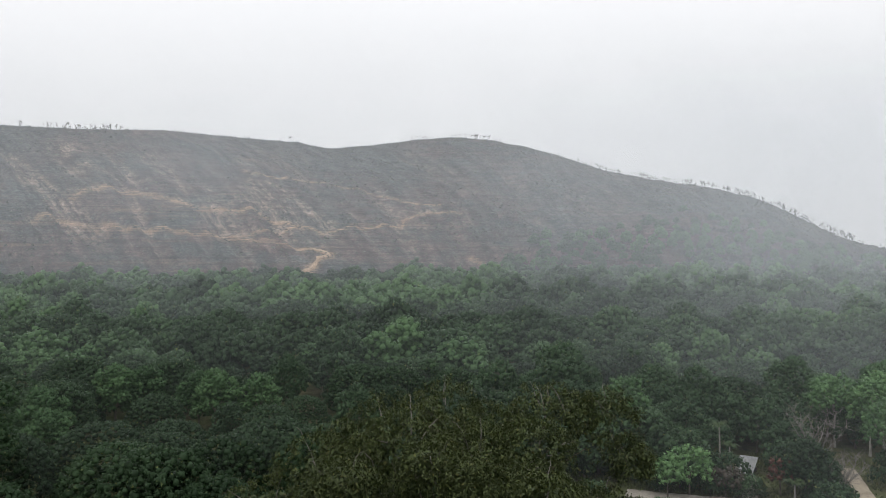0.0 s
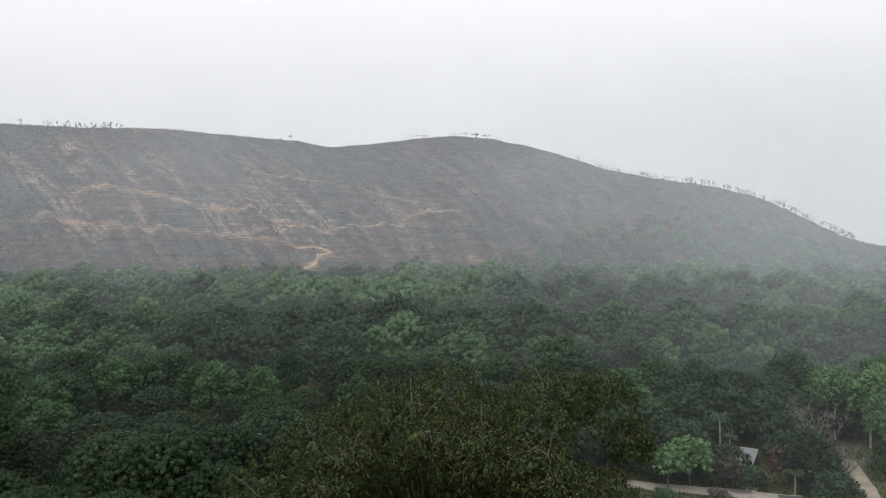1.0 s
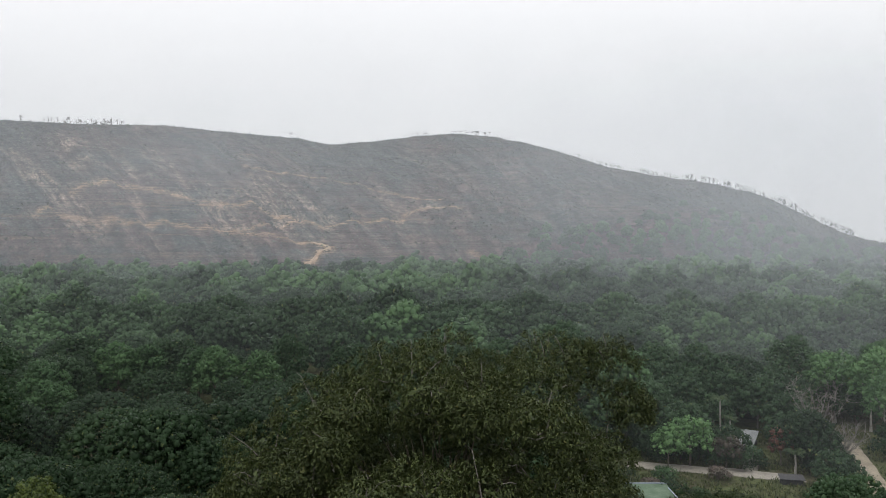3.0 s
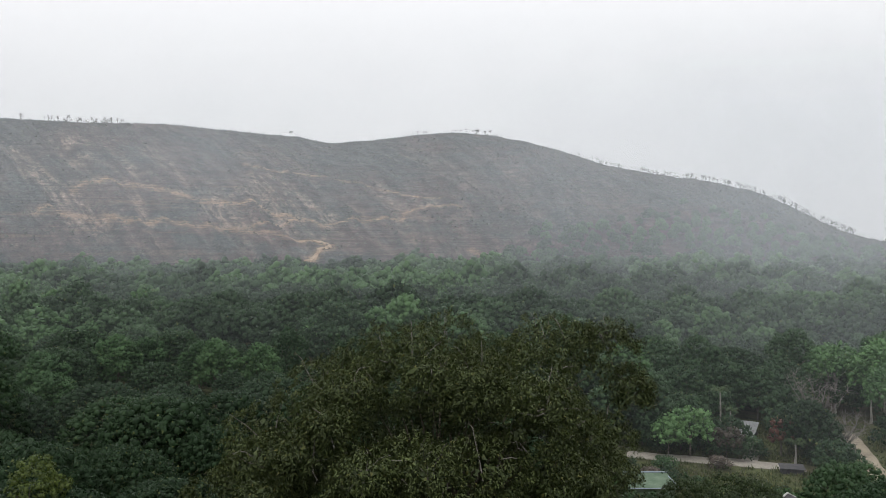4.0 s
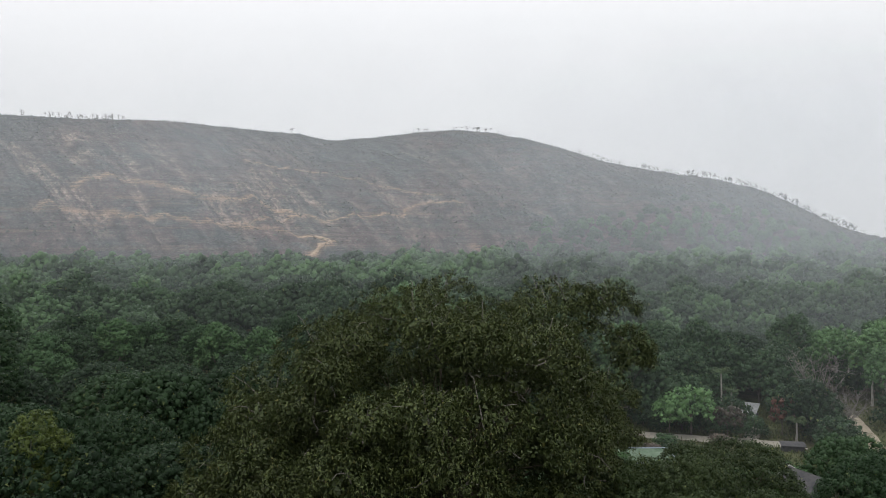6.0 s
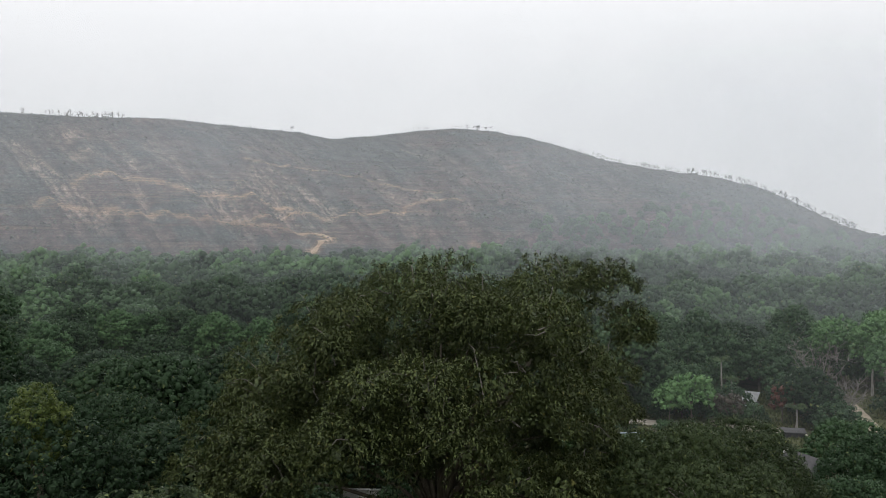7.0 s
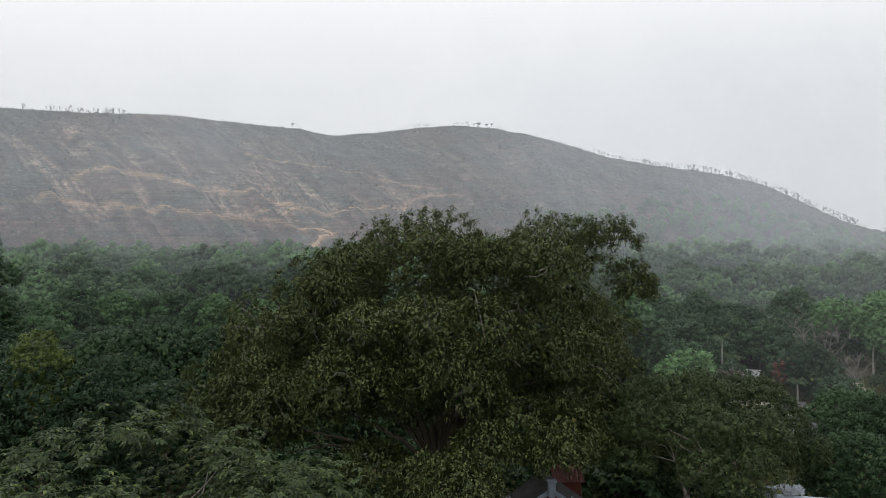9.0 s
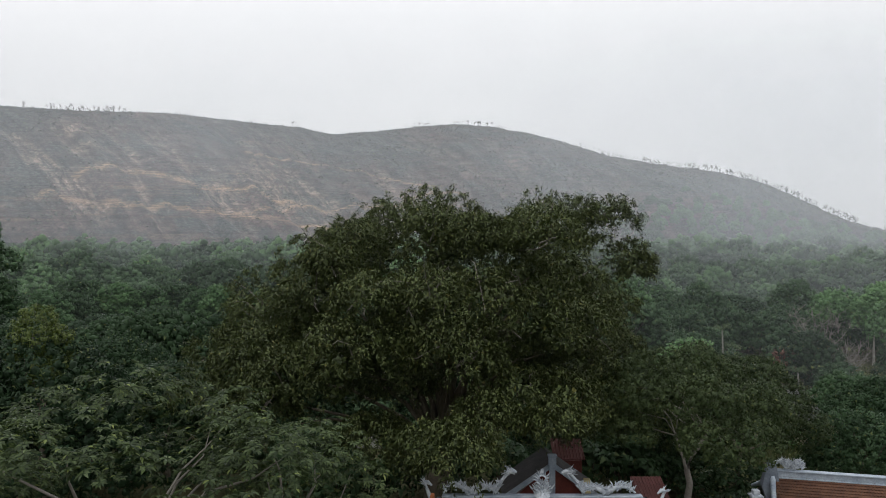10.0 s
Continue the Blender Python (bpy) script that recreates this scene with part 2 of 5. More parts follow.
BARK = rough_mat("grey_brown_bark", (0.07, 0.058, 0.045), (0.17, 0.145, 0.115), 1.5)
BARK_PALE = rough_mat("pale_bark", (0.20, 0.185, 0.16), (0.36, 0.34, 0.30), 2.0)
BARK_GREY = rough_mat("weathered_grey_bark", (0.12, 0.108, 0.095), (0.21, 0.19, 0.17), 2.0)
BARK_FIG = rough_mat("fig_bark", (0.055, 0.046, 0.034), (0.12, 0.10, 0.075), 1.2)
GROUND = ground_mat()
EARTH = rough_mat("red_earth", (0.21, 0.13, 0.075), (0.40, 0.27, 0.17), 0.35)
TRACK = rough_mat("pale_orange_track", (0.29, 0.19, 0.115), (0.44, 0.31, 0.20), 0.35)
LANE = rough_mat("pale_lane_concrete", (0.20, 0.18, 0.15), (0.32, 0.29, 0.245), 0.5)
DIRT = rough_mat("dirt_road", (0.20, 0.165, 0.12), (0.33, 0.28, 0.21), 0.4)

# ---- the lie of the land ----
def wave_noise(x, y, scale, seed, octaves=3):
    """Smooth noise for arrays, about -1 to 1, from value noise on a grid."""
    total, amount, norm = 0.0, 1.0, 0.0
    for o in range(octaves):
        px, py = x / scale, y / scale
        ix, iy = np.floor(px), np.floor(py)
        fx, fy = px - ix, py - iy
        fx, fy = fx * fx * (3 - 2 * fx), fy * fy * (3 - 2 * fy)

        def cell(a, b):
            h = np.sin(a * 127.1 + b * 311.7 + (seed + o) * 74.7) * 43758.5453
            return 2 * (h - np.floor(h)) - 1

        low = cell(ix, iy) * (1 - fx) + cell(ix + 1, iy) * fx
        top = cell(ix, iy + 1) * (1 - fx) + cell(ix + 1, iy + 1) * fx
        total, norm = total + amount * (low * (1 - fy) + top * fy), norm + amount
        amount, scale = amount * 0.5, scale * 0.5
    return total / norm


# The ridge, by the tangent of the bearing from the clearing: its distance ahead, and the rise of its crest over 25 m per metre of distance
RIDGE_U = (-1.6, -0.9, -0.614, -0.536, -0.379, -0.262, -0.21, -0.16, -0.113, -0.05, 0.005, 0.06, 0.122, 0.169, 0.232, 0.302, 0.365, 0.435, 0.482, 0.521, 0.553, 0.614, 0.75, 1.2)
RIDGE_Y = (400, 400, 410, 420, 455, 500, 525, 550, 565, 590, 610, 605, 580, 555, 530, 505, 490, 475, 465, 457, 450, 445, 430, 430)
RIDGE_E = (0.15, 0.175, 0.1715, 0.167, 0.163, 0.153, 0.150, 0.139, 0.143, 0.150, 0.1555, 0.1525, 0.140, 0.126, 0.1065, 0.0945, 0.0855, 0.0705, 0.049, 0.0295, 0.013, 0.000, -0.03, -0.05)
FOOT_U = (-1.6, -0.614, -0.2, 0.0, 0.15, 0.4, 0.614, 1.2)
FOOT_Y = (265, 280, 290, 300, 300, 290, 280, 280)


def soft_interp(u, us, vs, width=0.018):
    return sum(np.interp(u + d * width, us, vs) * w for d, w in ((-1, 0.25), (0, 0.5), (1, 0.25)))


def hill_part(x, y):
    u = x / np.maximum(y, 30.0)
    crest_y, foot_y = soft_interp(u, RIDGE_U, RIDGE_Y), np.interp(u, FOOT_U, FOOT_Y)
    return u, crest_y, foot_y, (y - foot_y) / (crest_y - foot_y)


def gully_lines(u, v, x, y):
    """Ribs and washed-out channels that run slantwise down the slope."""
    return wave_noise(u * 420 + v * 80 + 9 * wave_noise(x, y, 60, 5), v * 30, 11, 11, 3)


def land(x, y):
    """Height of the ground."""
    x, y = np.asarray(x, float), np.asarray(y, float)
    u, crest_y, foot_y, v = hill_part(x, y)
    crest = 25.0 + soft_interp(u, RIDGE_U, RIDGE_E) * crest_y
    rise = 7.5 * np.clip((y - 95) / 200, 0, 1.0) ** 1.5
    w = np.clip(v, 0, 1)
    up = np.where(w < 0.12, 0.5 * w * w / 0.12, w - 0.06) / 0.94
    up = up * (1.12 - 0.12 * up)
    back = np.clip(v - 1, 0, 3)
    z = rise + (crest - rise) * (up - 0.55 * back ** 1.3 * (back < 1) - (back >= 1) * (0.55 + 0.1 * (back - 1)))
    slope = np.clip(w * 4, 0, 1) * np.clip((1 - w) * 4, 0, 1)
    gully = gully_lines(u, v, x, y)
    z = z + slope * (4.2 * gully + 1.4 * wave_noise(x, y, 22, 3))
    z = z + 0.5 * wave_noise(x, y, 9, 21, 2) * np.clip(v * 5, 0, 1)
    near = np.clip((y - 85) / 40, 0, 1)
    z = z + near * 0.8 * wave_noise(x, y, 45, 8, 2)
    return np.where(y < 30, np.clip(z, -0.2, 0.2) * 0, z)


# ---- builders ----
def raw_mesh(name, verts, faces, material, smooth=False, attrs=None, normals=None):
    """A mesh from arrays: verts (n, 3), faces (m, 3 or 4)."""
    verts, faces = np.asarray(verts, np.float32), np.asarray(faces, np.int32)
    me = bpy.data.meshes.new(name)
    k = faces.shape[1]
    me.vertices.add(len(verts))
    me.vertices.foreach_set("co", verts.ravel())
    me.loops.add(faces.size)
    me.loops.foreach_set("vertex_index", faces.ravel())
    me.polygons.add(len(faces))
    me.polygons.foreach_set("loop_start", np.arange(0, faces.size, k, dtype=np.int32))
    me.polygons.foreach_set("use_smooth", np.full(len(faces), smooth))
    me.update(calc_edges=True)
    me.materials.append(material)
    for key, values in (attrs or {}).items():
        me.attributes.new(key, "FLOAT", "POINT").data.foreach_set("value", np.asarray(values, np.float32))
    if normals is not None:
        me.polygons.foreach_set("use_smooth", np.full(len(faces), True))
        me.normals_split_custom_set_from_vertices(np.asarray(normals, np.float32))
    return me


def part(name, me, parent, label="", at=None):
    ob = new(name, me)
    ob.parent = parent
    if at is not None:
        ob.matrix_basis = at
    return tagged(ob, label)


def holder(name, m, label, category, group="", kind=""):
    ob = new(name)
    ob.matrix_basis = m
    ob.empty_display_size = 0.3
    return tagged(ob, label, category, group, kind)


def unit(v):
    return v / np.maximum(np.linalg.norm(v, axis=-1, keepdims=True), 1e-6)


def leaf_quads(rng, c, normal, length, width, droop=0.25, three=False):
    """One folded diamond for each leaf, or one triangle where it is far off."""
    n = len(c)
    side = unit(np.cross(normal, rng.normal(size=(n, 3))))
    along = unit(np.cross(side, normal))
    along[:, 2] -= droop
    ln = (length * rng.uniform(0.65, 1.3, (n, 1))) * 0.5
    wd = ln * width / length
    lift = normal * wd * 0.3
    if three:
        v = np.stack((c - along * ln * 0.8 - side * wd * 1.3, c + along * ln * 1.2, c - along * ln * 0.8 + side * wd * 1.3), 1).reshape(-1, 3)
        return v, np.arange(3 * n).reshape(-1, 3)
    v = np.stack((c - along * ln, c - side * wd + lift - along * ln * 0.15, c + along * ln, c + side * wd + lift - along * ln * 0.15), 1).reshape(-1, 3)
    return v, np.arange(4 * n).reshape(-1, 4)


def foliage(rng, lobes, sprays, per_spray, spray_r, length, width, up=0.45, wild=0.4, low=-0.35, droop=0.25, flat=0.75, three=False, tone=0.7, grain=0.22, tones=None):
    """Leaves on small domes (sprays) that sit over the outside of the lobes (x, y, z, r) of a crown. Returns verts, faces a tint for each lobe, and normals that follow the domes."""
    lobes = np.asarray(lobes, float)
    n = len(lobes) * sprays
    d = unit(rng.normal(size=(n, 3)))
    d[:, 2] = np.where(d[:, 2] < low, -d[:, 2] * 0.8, d[:, 2])
    d = unit(d)
    L = np.repeat(lobes, sprays, 0)
    c = L[:, :3] + d * L[:, 3:4] * np.array((1, 1, flat)) * rng.uniform(0.86, 1.04, (n, 1))
    m = n * per_spray
    e = unit(rng.normal(size=(m, 3)) + np.repeat(d, per_spray, 0) * 0.5 + np.array((0, 0, 0.55)))
    size = np.repeat(rng.uniform(0.6, 1.35, (n, 1)), per_spray, 0) * rng.uniform(0.6, 1.1, (m, 1))
    cc = np.repeat(c, per_spray, 0) + e * spray_r * size * np.array((1, 1, 0.72))
    normal = unit(e + np.repeat(d, per_spray, 0) * 0.3 + np.array((0, 0, up)) + rng.normal(size=(m, 3)) * wild)
    soft = unit(e * 0.9 + np.repeat(d, per_spray, 0) * 0.45 + np.array((0, 0, 0.15)) + rng.normal(size=(m, 3)) * grain)
    normal = normal * np.where((normal * soft).sum(1, keepdims=True) < 0, -1, 1)
    v, f = leaf_quads(rng, cc, normal, length, width, droop, three)
    tint = np.repeat(rng.uniform(0, tone, len(lobes)) if tones is None else tones, sprays) + rng.uniform(0, 0.3, n)
    k = 3 if three else 4
    return v, f, {"tint": np.repeat(tint, per_spray * k)}, np.repeat(soft, k, 0)


def outside(rng, lobes, each, flat, low, depth=0.9):
    """Points on the outside of a crown made of lobes (x, y, z, r): none lies inside another lobe. Returns points, directions, lobe numbers."""
    lobes = np.asarray(lobes, float)
    num = np.repeat(np.arange(len(lobes)), each)
    d = unit(rng.normal(size=(len(num), 3)))
    d = unit(np.where(d[:, 2:3] < low, d * np.array((1, 1, -0.8)), d))
    L = lobes[num]
    c = L[:, :3] + d * L[:, 3:4] * np.array((1, 1, flat))
    keep = np.ones(len(c), bool)
    for k, (x, y, z, r) in enumerate(lobes):
        inside = (((c - (x, y, z)) / (r, r, r * flat)) ** 2).sum(1) < depth ** 2
        keep &= ~(inside & (num != k))
    return c[keep], d[keep], num[keep]


def spread(c, gap):
    """Picks points that keep about one gap from each other."""
    cells, picked = {}, []
    for i, q in enumerate(np.floor(c / gap).astype(int).tolist()):
        near = [cells[k] for k in itertools.product(*((a - 1, a, a + 1) for a in q)) if k in cells]
        if all(((c[i] - c[j]) ** 2).sum() > gap * gap * 0.7 for j in near):
            cells[tuple(q)] = i
            picked.append(i)
    return np.array(picked)


def clumps(rng, c, way, radius, sides):
    """Rounded, uneven knobs of dense foliage at c, each a cap of two rings that faces way."""
    n = len(c)
    a = unit(np.cross(way, rng.normal(size=(n, 3))))
    b = np.cross(way, a)
    phi = np.arange(sides) * 2 * np.pi / sides
    round_about = np.cos(phi)[None, :, None] * a[:, None] + np.sin(phi)[None, :, None] * b[:, None]
    rings = [way[:, None]]
    for theta in (0.8, 1.75):
        rings.append(np.cos(theta) * way[:, None] + np.sin(theta) * round_about)
    d = np.concatenate(rings, 1)
    k = 1 + 2 * sides
    v = c[:, None] + d * radius[:, None, None] * rng.uniform(0.68, 1.3, (n, k, 1))
    one = []
    for i in range(sides):
        j = (i + 1) % sides
        one += [(0, 1 + i, 1 + j), (1 + i, 1 + sides + i, 1 + sides + j), (1 + i, 1 + sides + j, 1 + j)]
    f = (np.array(one)[None] + (np.arange(n) * k)[:, None, None]).reshape(-1, 3)
    soft = unit(d + way[:, None] * 0.25 + rng.normal(size=d.shape) * 0.12)
    return v.reshape(-1, 3), f, soft.reshape(-1, 3), k


def tufted(rng, lobes, gap, per, length, width, flat=0.8, low=-0.3, grain=0.25, tone=0.5, wild=0.3, plump=0.64, core=0.8, sides=6):
    """A crown like a cauliflower: knobs of foliage side by side over its outside, with leaves standing off them."""
    lobes = np.asarray(lobes, float)
    area = 4 * np.pi * (lobes[:, 3] ** 2).max()
    c, d, num = outside(rng, lobes, int(3.0 * area / gap ** 2) + 8, flat, low)
    pick = spread(c, gap)
    c, d, num = c[pick], d[pick], num[pick]
    n = len(c)
    c = c + d * rng.normal(size=(n, 1)) * gap * 0.18
    m = n * per
    way = unit(d + np.array((0, 0, 0.5)))
    radius = gap * plump * rng.uniform(0.75, 1.35, n)
    tint = rng.uniform(0, tone, len(lobes))[num] + rng.uniform(0, 0.35, n)
    kv, kf, ks, k = clumps(rng, c, way, radius * core, sides)
    e = unit(rng.normal(size=(m, 3)) + np.repeat(way, per, 0) * 0.9)
    cc = np.repeat(c, per, 0) + e * np.repeat(radius, per)[:, None] * rng.uniform(0.8, 1.12, (m, 1))
    soft = unit(e + np.repeat(way, per, 0) * 0.3 + rng.normal(size=(m, 3)) * grain)
    normal = unit(e + np.array((0, 0, 0.2)) + rng.normal(size=(m, 3)) * wild)
    normal = normal * np.where((normal * soft).sum(1, keepdims=True) < 0, -1, 1)
    v, f = leaf_quads(rng, cc, normal, length, width, 0.3, True)
    v, f = joined(((kv, kf), (v, f)))
    # knobs tinted darker than their leaves: shade beneath the leaves, put into the colour
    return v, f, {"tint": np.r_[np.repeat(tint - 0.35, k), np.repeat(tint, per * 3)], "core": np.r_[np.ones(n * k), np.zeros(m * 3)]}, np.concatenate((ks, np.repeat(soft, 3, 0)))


def hanging(rng, lobes, sprays, per, reach, length, width, tones):
    """Twigs that arch out of the lobes of a crown and droop, hung with narrow leaves."""
    lobes = np.asarray(lobes, float)
    c, d, num = outside(rng, lobes, sprays, 0.95, -0.12, 0.8)
    n = len(c)
    c = c - d * rng.uniform(0.0, 0.5, (n, 1)) * lobes[num, 3:4] * 0.5
    out = unit(d * np.array((1, 1, 0.3)) + rng.normal(size=(n, 3)) * 0.35)
    far = reach * rng.uniform(0.6, 1.4, (n, 1))
    m = n * per
    s = rng.uniform(0.05, 1.0, (m, 1)) ** 0.8
    R = np.repeat(far, per, 0)
    at = np.repeat(c, per, 0) + np.repeat(out, per, 0) * R * s * (1.1 - 0.35 * s) + np.array((0, 0, 1.0)) * R * (0.5 * s - 1.0 * s * s)
    at += rng.normal(size=(m, 3)) * 0.085
    ln = length * rng.uniform(0.7, 1.35, (m, 1))
    along = unit(rng.normal(size=(m, 3)) * 0.55 + np.repeat(out, per, 0) * 0.35 - np.array((0, 0, 0.75)))
    side = unit(np.cross(along, rng.normal(size=(m, 3)))) * ln * width / length * 0.5
    v = np.stack((at - side, at + along * ln, at + side), 1).reshape(-1, 3)
    soft = unit(np.repeat(d, per, 0) * 0.6 + np.repeat(out, per, 0) * 0.2 + np.array((0, 0, 0.45)) * (1.2 - s) + rng.normal(size=(m, 3)) * 0.28)
    tint = np.asarray(tones)[num] + rng.uniform(0, 0.45, n)
    return v, np.arange(3 * m).reshape(-1, 3), {"tint": np.repeat(tint, per * 3)}, np.repeat(soft, 3, 0)


def rosettes(rng, lobes, count, per, length, width, tone=0.6):
    """Whorls of long drooping leaves at the twig ends, over the lobes of a crown."""
    lobes = np.asarray(lobes, float)
    c, d, num = outside(rng, lobes, count, 0.75, -0.1, 0.85)
    n = len(c)
    c = c + d * rng.normal(size=(n, 1)) * 0.10
    axis_up = unit(d * 0.5 + np.array((0, 0, 1.0)) + rng.normal(size=(n, 3)) * 0.25)
    a = unit(np.cross(axis_up, rng.normal(size=(n, 3))))
    b = np.cross(axis_up, a)
    ang = np.arange(per) * 2 * np.pi / per
    ang = ang[None] + rng.uniform(0, 0.6, (n, per))
    out = np.cos(ang)[..., None] * a[:, None] + np.sin(ang)[..., None] * b[:, None]
    side = np.cross(axis_up[:, None], out)
    ln = length * rng.uniform(0.7, 1.2, (n, per, 1))
    tilt = rng.uniform(0.05, 0.35, (n, per, 1))
    root = c[:, None] + out * ln * 0.1
    mid = root + out * ln * 0.55 + axis_up[:, None] * ln * (0.12 - tilt * 0.3)
    tip = root + out * ln - np.array((0, 0, 1.0)) * ln * tilt
    v = np.stack((root, mid + side * width * 0.5, tip, mid - side * width * 0.5), 2).reshape(-1, 3)
    tint = rng.uniform(0, tone, len(lobes))[num] + rng.uniform(0, 0.4, n)
    return v, np.arange(len(v)).reshape(-1, 4), {"tint": np.repeat(tint, per * 4)}, None


def tube(points, radii, sides=7, bend=0.0, rng=None):
    """A tapered limb along points."""
    p = np.asarray(points, float)
    if rng is not None:
        p[1:-1] += rng.normal(size=(len(p) - 2, 3)) * bend
    t = unit(np.gradient(p, axis=0))
    ref = np.where(np.abs(t[:, 2:3]) > 0.9, np.array((1.0, 0, 0)), np.array((0, 0, 1.0)))
    a = unit(np.cross(t, ref))
    b = np.cross(t, a)
    ang = np.arange(sides) * 2 * np.pi / sides
    r = np.asarray(radii, float)[:, None, None]
    v = p[:, None] + r * (np.cos(ang)[None, :, None] * a[:, None] + np.sin(ang)[None, :, None] * b[:, None])
    k = len(p)
    i, j = np.meshgrid(np.arange(k - 1), np.arange(sides), indexing="ij")
    j2 = (j + 1) % sides
    f = np.stack((i * sides + j, i * sides + j2, (i + 1) * sides + j2, (i + 1) * sides + j), -1).reshape(-1, 4)
    return v.reshape(-1, 3), f


def joined(pieces):
    vs, fs, k = [], [], 0
    for v, f in pieces:
        vs.append(v)
        fs.append(np.asarray(f) + k)
        k += len(v)
    return np.concatenate(vs), np.concatenate(fs)


def limbs(rng, foot, fork, ends, r0, sides=7, lean=0.15, thin=1.0):
    """A trunk from foot to fork and limbs from there to the ends."""
    foot, fork = np.asarray(foot, float), np.asarray(fork, float)
    s = np.linspace(0, 1, 6)[:, None]
    pieces = [tube(foot * (1 - s) + fork * s, r0 * np.array((1.5, 1.1, 0.98, 0.9, 0.82, 0.75)), sides, lean * r0, rng)]
    for e in ends:
        e = np.asarray(e, float)
        s = np.linspace(0, 1, 5)[:, None]
        start = fork * rng.uniform(0.75, 1.0) + foot * 0 if foot[2] == 0 and np.allclose(foot[:2], 0) else fork
        way = start * (1 - s) + e * s + np.array((0, 0, 1.0)) * np.sin(s * np.pi) * 0.12 * np.linalg.norm(e - start)
        rr = r0 * rng.uniform(0.28, 0.5) * thin
        pieces.append(tube(way, rr * np.array((1.25, 0.95, 0.7, 0.45, 0.12)), 5, 0.18, rng))
    return joined(pieces)


def dome_lobes(rng, count, radius, top, bottom, lobe):
    """Lobes over the upper side of a rounded crown."""
    d = unit(rng.normal(size=(count, 3)))
    d[:, 2] = np.abs(d[:, 2]) * 1.15 - 0.25
    d = unit(d)
    mid, half = bottom + (top - bottom) * 0.42, (top - bottom) * 0.58
    r = lobe * rng.uniform(0.7, 1.3, count)
    x = d[:, 0] * (radius - r * 0.6) * rng.uniform(0.86, 1.04, count)
    y = d[:, 1] * (radius - r * 0.6) * rng.uniform(0.86, 1.04, count)
    z = mid + d[:, 2] * (half - r * 0.5) * rng.uniform(0.9, 1.05, count)
    return np.stack((x, y, z, r), 1)


def crown_lobes(rng, habit, radius, top, bottom):
    """Lobes of a crown: dome (one broad mound with bulges), cloud (a heap of rounded masses), plume (narrow, billowing upwards)."""
    if habit == "dome":
        r = radius * 0.82
        lobes = [(0, 0, top - 0.8 * r, r)]
        for k in range(9):
            a, q = k * 2.4 + rng.uniform(-0.4, 0.4), radius * rng.uniform(0.35, 0.46)
            o = radius - q
            lobes.append((np.cos(a) * o, np.sin(a) * o, rng.uniform(bottom + q * 0.8, max(bottom + q, top - 0.5 * radius - 0.8 * q)), q))
        return np.array(lobes)
    count, big = (11, 0.46) if habit == "cloud" else (15, 0.40)
    lobes, tall = [], top - bottom
    for k in range(count):
        h = (k + 0.5) / count
        a, q = k * 2.4 + rng.uniform(-0.5, 0.5), radius * big * rng.uniform(0.8, 1.15) * (1.0 - 0.25 * h)
        o = max(0.0, radius * math.sqrt(max(0.0, 1 - (1.9 * h - 0.85) ** 2 * (0.95 if h > 0.45 else 0.4))) - q * 0.8)
        lobes.append((np.cos(a) * o, np.sin(a) * o, bottom + 0.5 * q + h * (tall - 1.2 * q), q))
    lobes.append((0, 0, bottom + tall * 0.5, radius * 0.55))
    return np.array(lobes)


def make_tree(name, seed, material, bark, lobes, leaves, label, category="tree", group="", trunk_r=0.16, fork=3.0, bole=None):
    """A tree at the origin: trunk with limbs into its lobes, crown of leaves(rng, lobes). Returns its holder."""
    rng = np.random.default_rng(seed)
    thing = holder(name, Matrix(), label, category, group)
    if bole is None:
        v, f = limbs(rng, (0, 0, 0), (0, 0, fork), lobes[:9, :3], trunk_r)
    else:
        v, f = joined((tube(bole, trunk_r * np.linspace(1.35, 0.7, len(bole)), 8), limbs(rng, bole[-2], bole[-1], lobes[:8, :3], trunk_r * 0.6), limbs(rng, bole[-4], np.array(bole[-4]) + (-0.45, 0.1, 1.5), lobes[8:12, :3], trunk_r * 0.5)))
    part("trunk", raw_mesh("trunk", v, f, bark, True), thing)
    v, f, tint, soft = leaves(rng, lobes)
    part("crown", raw_mesh("crown", v, f, material, False, tint, soft), thing)
    return thing


def stand(x, y, scale=1.0, turn=0.0, tall=1.0):
    return Matrix.LocRotScale((x, y, float(land(x, y)) - 0.05), Euler((0, 0, turn)), (scale, scale, scale * tall))


# ---- ground: one sheet to the horizon ----
def axis(spans):
    parts = [np.arange(a, b, s) for a, b, s in spans]
    return np.concatenate(parts + [np.array([spans[-1][1]])])


# tracks cut into the hillside: the way up from the wood, and the benches that it leads to
WAY_UP = ((-69, 305), (-64.3, 317), (-59.8, 324.5), (-58.6, 330.5), (-57.5, 335), (-53.4, 343.5), (-63.3, 348))
BENCH_LOW = ((-63.3, 348), (-75.8, 343.5), (-84.2, 345), (-95.7, 346), (-100.8, 346), (-108.8, 341.5), (-117.5, 336.5), (-138.4, 338), (-145, 331.5), (-165, 337.5), (-173.4, 334), (-187, 333.5))
LINK = ((-98.4, 346), (-88.4, 354), (-78.1, 366), (-71.6, 372.5))
BENCH_HIGH = ((-181, 354.5), (-179.5, 358.5), (-172.2, 363), (-162.6, 368), (-147.3, 366), (-133.1, 364.5), (-118.2, 370), (-106.2, 370.5), (-91.9, 374.5), (-79.4, 372.5), (-71.6, 372.5))
EASTWARD = ((-71.6, 372.5), (-64.4, 371), (-52.4, 376), (-35.1, 381.5), (-22, 392), (-21.4, 400), (-11.7, 408), (-0.9, 409), (8.7, 404))
